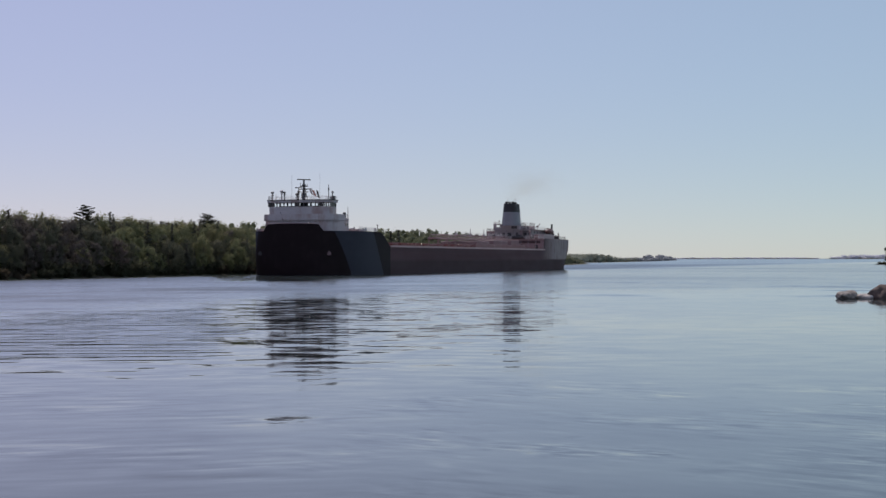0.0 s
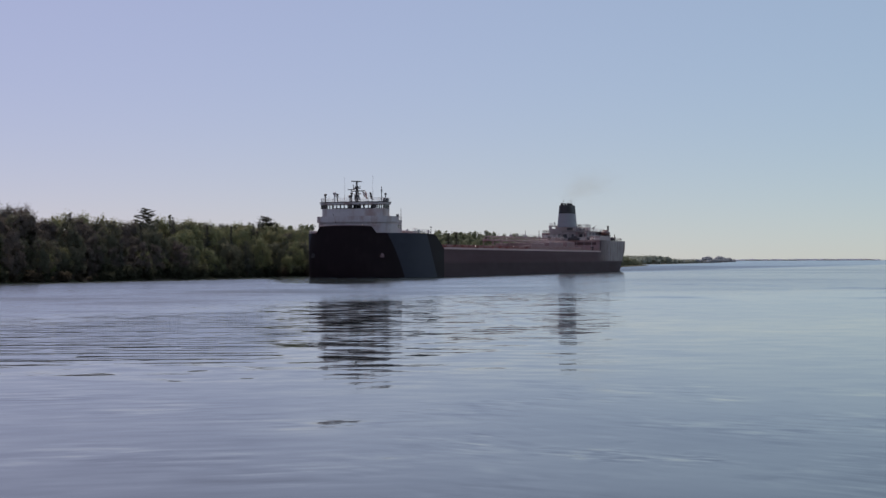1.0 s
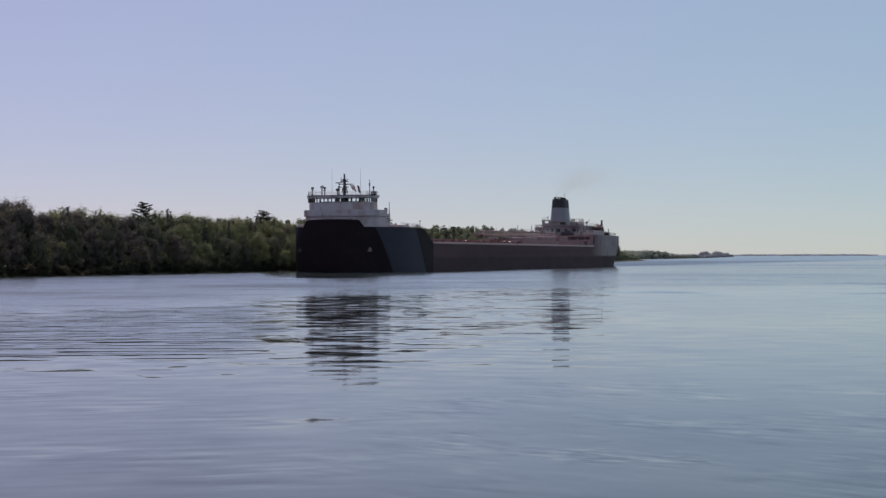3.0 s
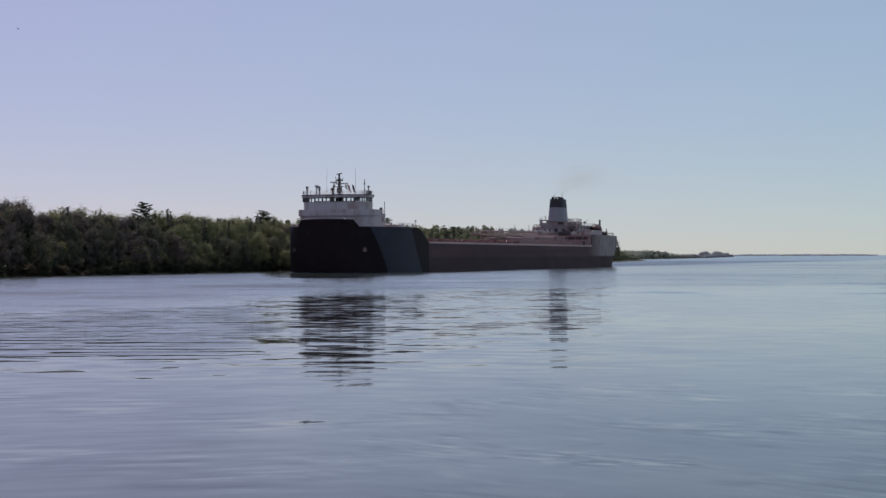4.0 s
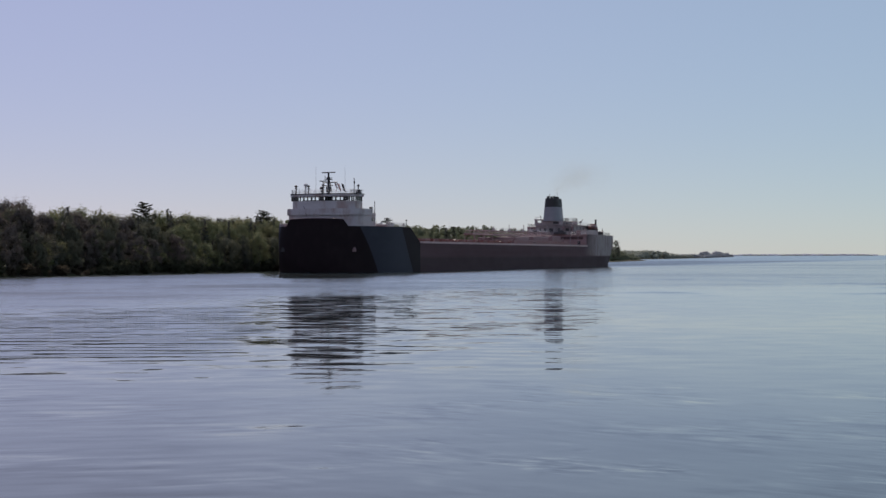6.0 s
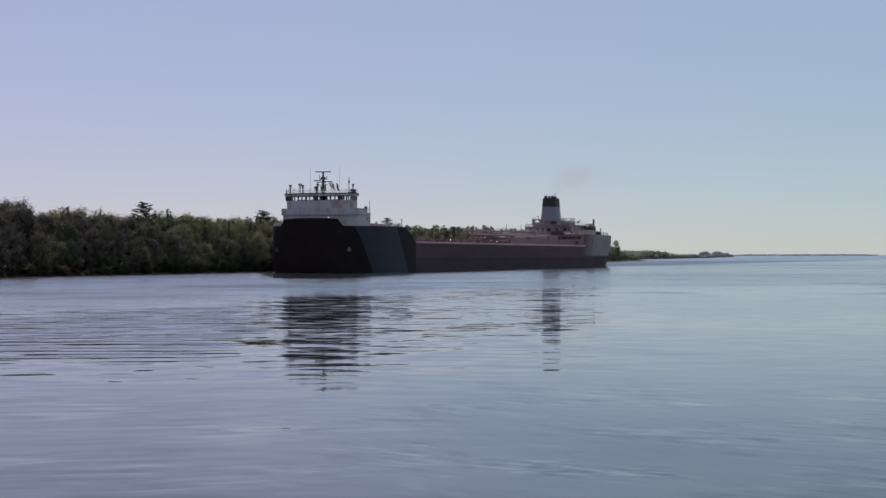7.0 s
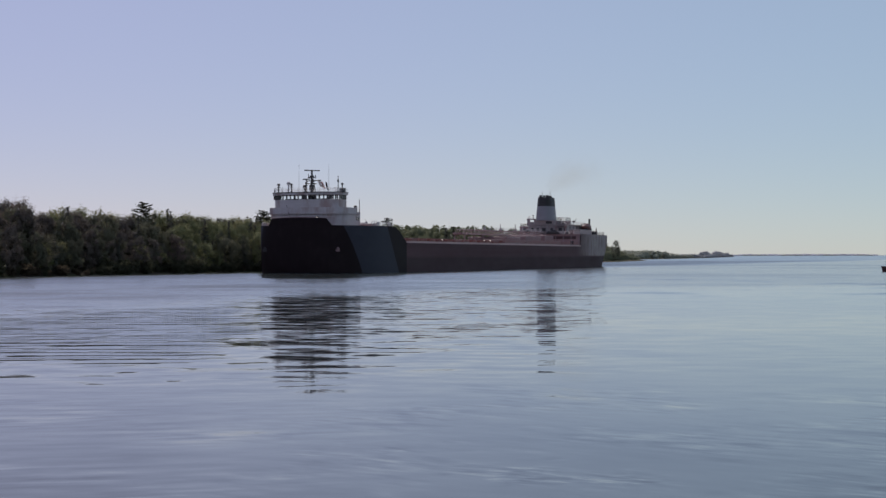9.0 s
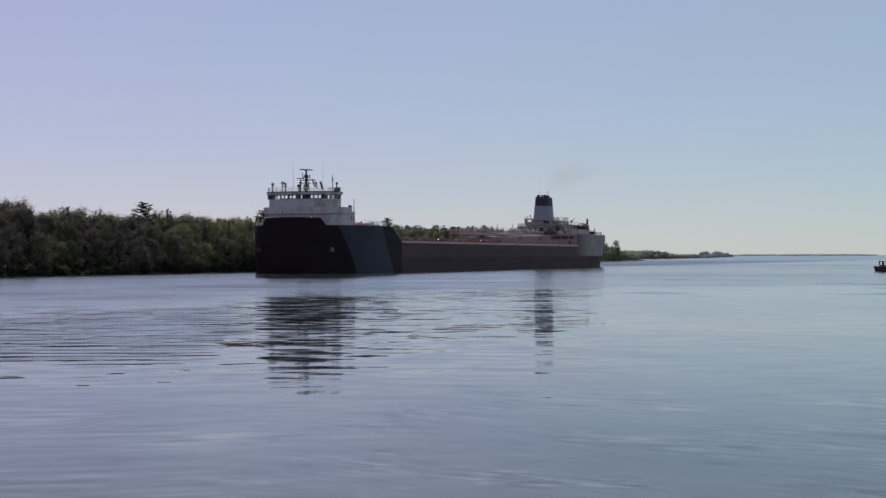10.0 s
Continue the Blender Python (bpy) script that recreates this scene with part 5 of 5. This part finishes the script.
def plant_far():
    rng = random.Random(9)
    sets = [[], [], [], [], []]
    y = 285.0
    while y < 1272:
        y += rng.uniform(1.6, 3.2) * (1 if y < 700 else 1.9)
        for d in ((23, 29) if y < 470 else (8, 15, 22, 30)):
            d += rng.uniform(-3, 3)
            x, yy, z = spot(y, d)
            tall = (14.6 if d > 20 else 13.6 if d > 12 else 10.5 if d > 7 else 7.0) * rng.uniform(0.82, 1.08) * lerp(y, [(470, 1), (520, 1.13), (640, 1.16), (745, 1.3), (880, 1.36), (980, 1.1), (1100, 1.0), (1150, 0.85), (1185, 0.7), (1205, 0.36), (1222, 0.3), (1230, 0.5), (1240, 0.5), (1250, 0.25), (1275, 0.1)])
            if y < 470:
                tall = (skyline(x, yy) - z) * rng.uniform(0.86, 0.97) - 0.8
            pointed = rng.random() < (0.2 if y < 500 else 0.07)
            which = 3 if y > 760 else 2 if pointed else 4 if y > 500 else rng.choice((0, 0, 1))
            sets[which].append((x, yy, z, tall, 1.7 if pointed else rng.uniform(2.2, 3.2), pointed))
    woods("woodland", sets[0], LEAF_A, "green leafy wood along the river bank", seed=2, lobes=3)
    woods("woodland", sets[1], LEAF_B, "dark green wood along the river bank", seed=3, lobes=3)
    woods("woodland", sets[2], NEEDLE, "dark spruce wood along the river bank", seed=4)
    woods("woodland", sets[4], LEAF_A, "smooth green wood along the river bank", seed=7, lobes=4, crest=0.92)
    woods("woodland", sets[3], MIDLEAF, "green wood on the distant river bank, paled by painted haze", 200, 0.66, seed=6, lobes=3)
    # the far shore: a rounded green wood, then a low stretch, then a clump of hazy trees at its tip
    green, grey = [], []
    for i in range(900):
        k = rng.random()
        x, y = lerp(k, [(0, 195), (.3, 300), (.6, 414), (.8, 500), (1, 621)]), lerp(k, [(0, 1640), (.3, 2000), (.6, 2450), (.8, 2800), (1, 3250)])
        d = rng.uniform(3, 45)
        top = lerp(k, [(0, 4), (.1, 6), (.14, 10.5), (.2, 10.5), (.28, 9.5), (.36, 6.0), (.42, 3.2), (.5, 3.0), (.52, 5.5), (.58, 5.5), (.6, 3.0), (.7, 3.0), (.76, 6), (1, 6)]) * rng.uniform(0.72, 0.95)
        (green if k < 0.5 + rng.uniform(-0.08, 0.08) else grey).append((x - 0.95 * d, y + 0.25 * d, 1.0, top, rng.uniform(4.5, 7.0) if top > 5 else 3.0, False))
    for k, top, wide in ((0.745, 9, 6.5), (0.77, 10.5, 7.5), (0.795, 9, 6.5), (0.85, 10.5, 8.0), (0.88, 12, 9.0), (0.91, 10.5, 8.0), (0.955, 8.5, 7.0), (0.98, 8.5, 7.0)):
        for _ in range(3):
            grey.append((500 + 121 * (k - 0.8) / 0.2 - 12 + rng.uniform(-3, 3), 2800 + 450 * (k - 0.8) / 0.2 + rng.uniform(0, 9), 1.0, top * rng.uniform(0.95, 1.1), wide, False))
    woods("far_woodland", green, FARGREEN, "green woods on the far shore, haze in their leaf colour", 54, 0.8, 5, 5, 1.0)
    woods("far_woodland", grey, FARLEAF, "grey-green trees on the far shore, haze in their leaf colour", 54, 0.8, 8, 5, 1.0)


plant_far()


# ================= smoke, boat, rocks, far islands, bird
def smoke_material():
    s = Shader("thin_smoke", 1.0)
    s.color((0.50, 0.38, 0.16))
    t, m = s.n.new("ShaderNodeBsdfTransparent"), s.n.new("ShaderNodeMixShader")
    lit, both = s.n.new("ShaderNodeBsdfTranslucent"), s.n.new("ShaderNodeMixShader")
    lit.inputs["Color"].default_value = (0.62, 0.46, 0.17, 1)
    both.inputs[0].default_value = 0.6
    s.l.new(s.p.outputs[0], both.inputs[1]), s.l.new(lit.outputs[0], both.inputs[2])
    m.inputs[0].default_value = 0.075
    s.l.new(t.outputs[0], m.inputs[1]), s.l.new(both.outputs[0], m.inputs[2])
    s.l.new(m.outputs[0], s.n["Material Output"].inputs["Surface"])
    return s.mat


SMOKE = smoke_material()


def build_smoke():
    """A faint brown plume in soft pieces of many flecks; its own space starts at the funnel's mouth, x downwind."""
    plume = thing("smoke_plume", pose(0, 0, 0), "faint brown smoke drifting from the funnel", "smoke")
    rng = random.Random(17)
    puffs = []
    for k in range(8):
        c = Vector((-0.6 + 1.9 * k, 0, 0.6 + 1.8 * k ** 0.85))
        r, fleck = 0.65 + 0.5 * k, 0.05 + 0.004 * k
        vs, fs = [], []
        for _ in range(int(6.0 * r * r / fleck ** 2)):
            p = Vector((rng.gauss(0, r * 1.5), rng.gauss(0, r), rng.gauss(0, r * 0.75)))
            leaf(vs, fs, p, Vector((rng.gauss(0, 1), rng.gauss(0, 1), rng.gauss(0, 1))), fleck * rng.uniform(0.6, 1.2), rng)
        puff = crown("smoke_puff", vs, fs, SMOKE, plume)
        puff.visible_shadow = False
        puff.location = c
        puffs.append((puff, c))
    return plume, puffs


smoke, puffs = build_smoke()


def build_boat():
    """A small dark launch; its own space: x aft from the stem, z up from the water."""
    boat = thing("motor_boat", pose(0, 0, 0), "small dark maroon launch with an open wheelhouse", "boat")
    rim = lambda s, k: 1.15 * k * min(1.0, (1 - (1 - min(1, s / 3.2)) ** 2)) if s > 0 else 0.0
    b = bmesh.new()
    rows = []
    for z, k, rake in ((-0.3, 0.65, 0.7), (0.15, 0.8, 0.5), (0.7, 0.95, 0.2), (1.15, 1.0, 0.0)):
        row = [b.verts.new((s + rake * (1 - s / 7.5), side * rim(s, k), z + 0.35 * (1 - s / 7.5) ** 2 * (z > 0.5)))
               for side, ss in ((-1, (7.5, 6, 4.5, 3, 2, 1, 0.4)), (1, (0.0, 0.4, 1, 2, 3, 4.5, 6, 7.5))) for s in ss]
        rows.append(row)
    for p, q in zip(rows, rows[1:]):
        for i in range(len(p) - 1):
            b.faces.new((p[i], p[i + 1], q[i + 1], q[i]))
        b.faces.new((p[-1], p[0], q[0], q[-1]))
    b.faces.new(rows[-1])
    maroon = painted("maroon_paint", (0.075, 0.028, 0.03), (0.14, 0.10, 0.09), 0.3, 0.4)
    smooth(part("hull", b, maroon, boat), 40)
    part("cabin", box(bmesh.new(), 2.2, 5.0, -0.85, 0.85, 1.1, 1.75, 0.08), maroon, boat)
    for x in (2.3, 3.5, 4.9):
        for y in (-0.8, 0.8):
            post = tube(bmesh.new(), (x, y, 1.7), (x + 0.1, y * 0.95, 2.75), 0.16, n=6)
            part("cabin_post", post, DARKST, boat)
    part("cabin_roof", box(bmesh.new(), 2.0, 5.3, -0.95, 0.95, 2.72, 2.86, 0.05), DARKST, boat)
    b = bmesh.new()
    tube(b, (4.2, 0, 2.8), (4.2, 0, 3.7), 0.04, n=5)
    part("aerial", b, DARKST, boat)
    return boat


motor_boat = build_boat()


def stone_material(name, dark, light):
    s = Shader(name, 0.85)
    g, big = s.noise(3.0, detail=5), s.noise(0.8, detail=3)
    s.color(s.mix(s.ramp(g, 0.35, 0.7), dark, light))
    return s.bump(g, 0.6, 0.08).mat


STONE = stone_material("shore_stone", (0.17, 0.155, 0.14), (0.33, 0.30, 0.275))
BROWNROCK = stone_material("brown_stone", (0.075, 0.052, 0.045), (0.13, 0.095, 0.082))
PALESTONE = stone_material("pale_stone", (0.36, 0.335, 0.31), (0.52, 0.49, 0.46))


def boulder(x, y, r, squash, label, material, z=0.05):
    b = ball(bmesh.new(), (0, 0, 0), r, squash, 4)
    for v in b.verts:
        n = noise.noise(v.co * 0.9 + Vector((x, y, 3))) * 0.35 + noise.noise(v.co * 2.7 + Vector((y, x, 1))) * 0.12
        v.co *= 1 + n
    ob = smooth(part("boulder", b, material, None), 60)
    ob.matrix_world = pose(x, y, z, 0, 0, 40 * x)
    return tagged(ob, label, "rock", "rocks off the shore")


boulder(50.9, 167.0, 1.0, (2.2, 1.0, 0.66), "low grey flat boulder awash near the shore", STONE, 0.3)
boulder(52.7, 166.6, 0.8, (1.3, 0.8, 0.55), "pale small boulder at the water's edge", PALESTONE, 0.15)
boulder(54.85, 166.8, 1.6, (1.2, 1.0, 0.88), "large rounded red-brown boulder in the water", BROWNROCK)
boulder(53.9, 165.9, 0.5, (1.5, 0.8, 0.4), "pale small boulder at the water's edge", PALESTONE)
boulder(55.6, 165.8, 0.45, (1.5, 0.8, 0.4), "pale small boulder at the water's edge", PALESTONE)
boulder(57.6, 168.2, 1.3, (1.5, 1.2, 0.7), "pale rounded boulder at the water's edge", STONE)


def right_islet():
    """A low islet on the far side of the channel, with a tree."""
    edge = [(426, 1085), (381, 1088), (358, 1097), (355, 1103), (358, 1110), (426, 1125)]
    land("ground_islet", edge[::-1], 3.0, "low dark islet in the channel", 0.6)
    islet_tree = broadleaf(61, 14.0, 3.0, LEAF_B, label="dark green tree on a low islet")
    islet_tree.matrix_world = pose(366.3, 1104, 0.5)
    low = shrub(62, 2.2, LEAF_B, "low dark shrub on the islet")
    low.matrix_world = pose(359.5, 1103, 0.2)
    copy_thing(low, pose(362.5, 1102, 0.3, 0, 0, 80))
    copy_thing(low, pose(366.0, 1102, 0.3, 0, 0, 150))


right_islet()


def far_lands():
    rng = random.Random(23)
    strips = [("ground_strip", 880, 1345, 4700, 3.4, 4.6, 3.0), ("ground_island", 1350, 1900, 4550, 3.6, 14.0, 5.0)]
    for name, x0, x1, y, z, tall, spread in strips:
        edge = [(x0 + (x1 - x0) * i / 20, y + 20 * math.sin(i * 1.3)) for i in range(21)]
        ob = land(name, edge, 120, "low hazy far shore", 2.4)
        ob.location.z = z - 0.6
        trees = []
        for i in range(260):
            x = rng.uniform(x0, x1)
            k = min(1.0, (x - x0) / 60 + 0.25, (x1 - x) / 60 + 0.25)
            trees.append((x, y + rng.uniform(3, 50), z - 0.8, tall * k * rng.uniform(0.65, 1.0), spread * rng.uniform(1.2, 2.6), False))
        woods("far_woodland", trees, HAZELEAF, "grey line of trees on the far shore, haze painted in", 110, 1.6, 31)


far_lands()


def build_bird():
    bird = thing("bird", pose(0, 0, 0), "small dark bird on the wing", "bird")
    b = ball(bmesh.new(), (0, 0, 0), 0.075, (2.2, 0.7, 0.7), 2)
    part("body", b, DARKST, bird)
    for side in (-1, 1):
        w = bmesh.new()
        prism(w, [(-0.08, 0.0), (0.09, 0.0), (0.02, 0.27), (-0.04, 0.29)], -0.012, 0.012)
        ob = part("wing", w, DARKST, bird)
        ob.matrix_basis = pose(0, 0, 0.03, 25 if side > 0 else 155, 0, 0)
    return bird


bird = build_bird()


# ================= what moves
HEADING = radians(19.78)
AFT = Vector((math.sin(HEADING), math.cos(HEADING), 0))
STEPS = (0.0, 2.5, 5.0, 7.5, 10.0)


def ship_pose(t):
    stem = Vector((-28.90, 402.55, 0)) - AFT * 3.464 * (t - 2.5)
    return pose(stem.x, stem.y, 0, 0, 0, 90 - math.degrees(HEADING))


def smoke_pose(t):
    mouth = ship_pose(t) @ Vector((227.0, 0, 27.4))
    return pose(mouth.x, mouth.y, mouth.z, 0, 0, 12)


def bird_pose(right, up):
    return pose(250 * right / 1000, 250, EYE.z + 250 * up / 1000, 0, 0, 160)


def motions():
    walk(ship, [(t, ship_pose(t)) for t in STEPS])
    walk(smoke, [(t, smoke_pose(t)) for t in STEPS])
    for puff, c in puffs:
        walk(puff, [(t, pose(c.x - 1.2 + 0.24 * t, c.y, c.z - 0.6 + 0.12 * t, 0, 0, 1.5 * t)) for t in STEPS])
    walk(scanner, [(0.4 * i, pose(9, 0, 26.1, 0, 0, -66 - 160.7 * (0.4 * i - 1.86))) for i in range(26)])
    for flag, y, z in flags:
        walk(flag, [(0.5 * i, pose(9, y, z, 5 * math.sin(2.1 * i + y), 0, 14 * math.sin(1.7 * i + 2 * y))) for i in range(21)])
    walk(water, [(t, pose(-0.25 * t, -0.5 * t, 0)) for t in STEPS])
    walk(motor_boat, [(t, pose(117.6 + 2.1 * (10 - t) + 0.05 * (10 - t) ** 2, 417 + 0.5 * (10 - t), 0, 0, 0, 14)) for t in STEPS])
    walk(bird, [(0.0, bird_pose(-420, 110)), (2.5, bird_pose(-340, 130)), (3.3, bird_pose(-300, 138)), (3.8, bird_pose(-278.5, 146)), (4.0, bird_pose(-278.5, 149)),
                (4.2, bird_pose(-279, 148.5)), (4.4, bird_pose(-281.5, 149.5)), (4.6, bird_pose(-284.5, 145.5)),
                (4.8, bird_pose(-288, 135.5)), (5.2, bird_pose(-310, 120)), (7.5, bird_pose(-400, 100)), (10.0, bird_pose(-460, 90))])


motions()
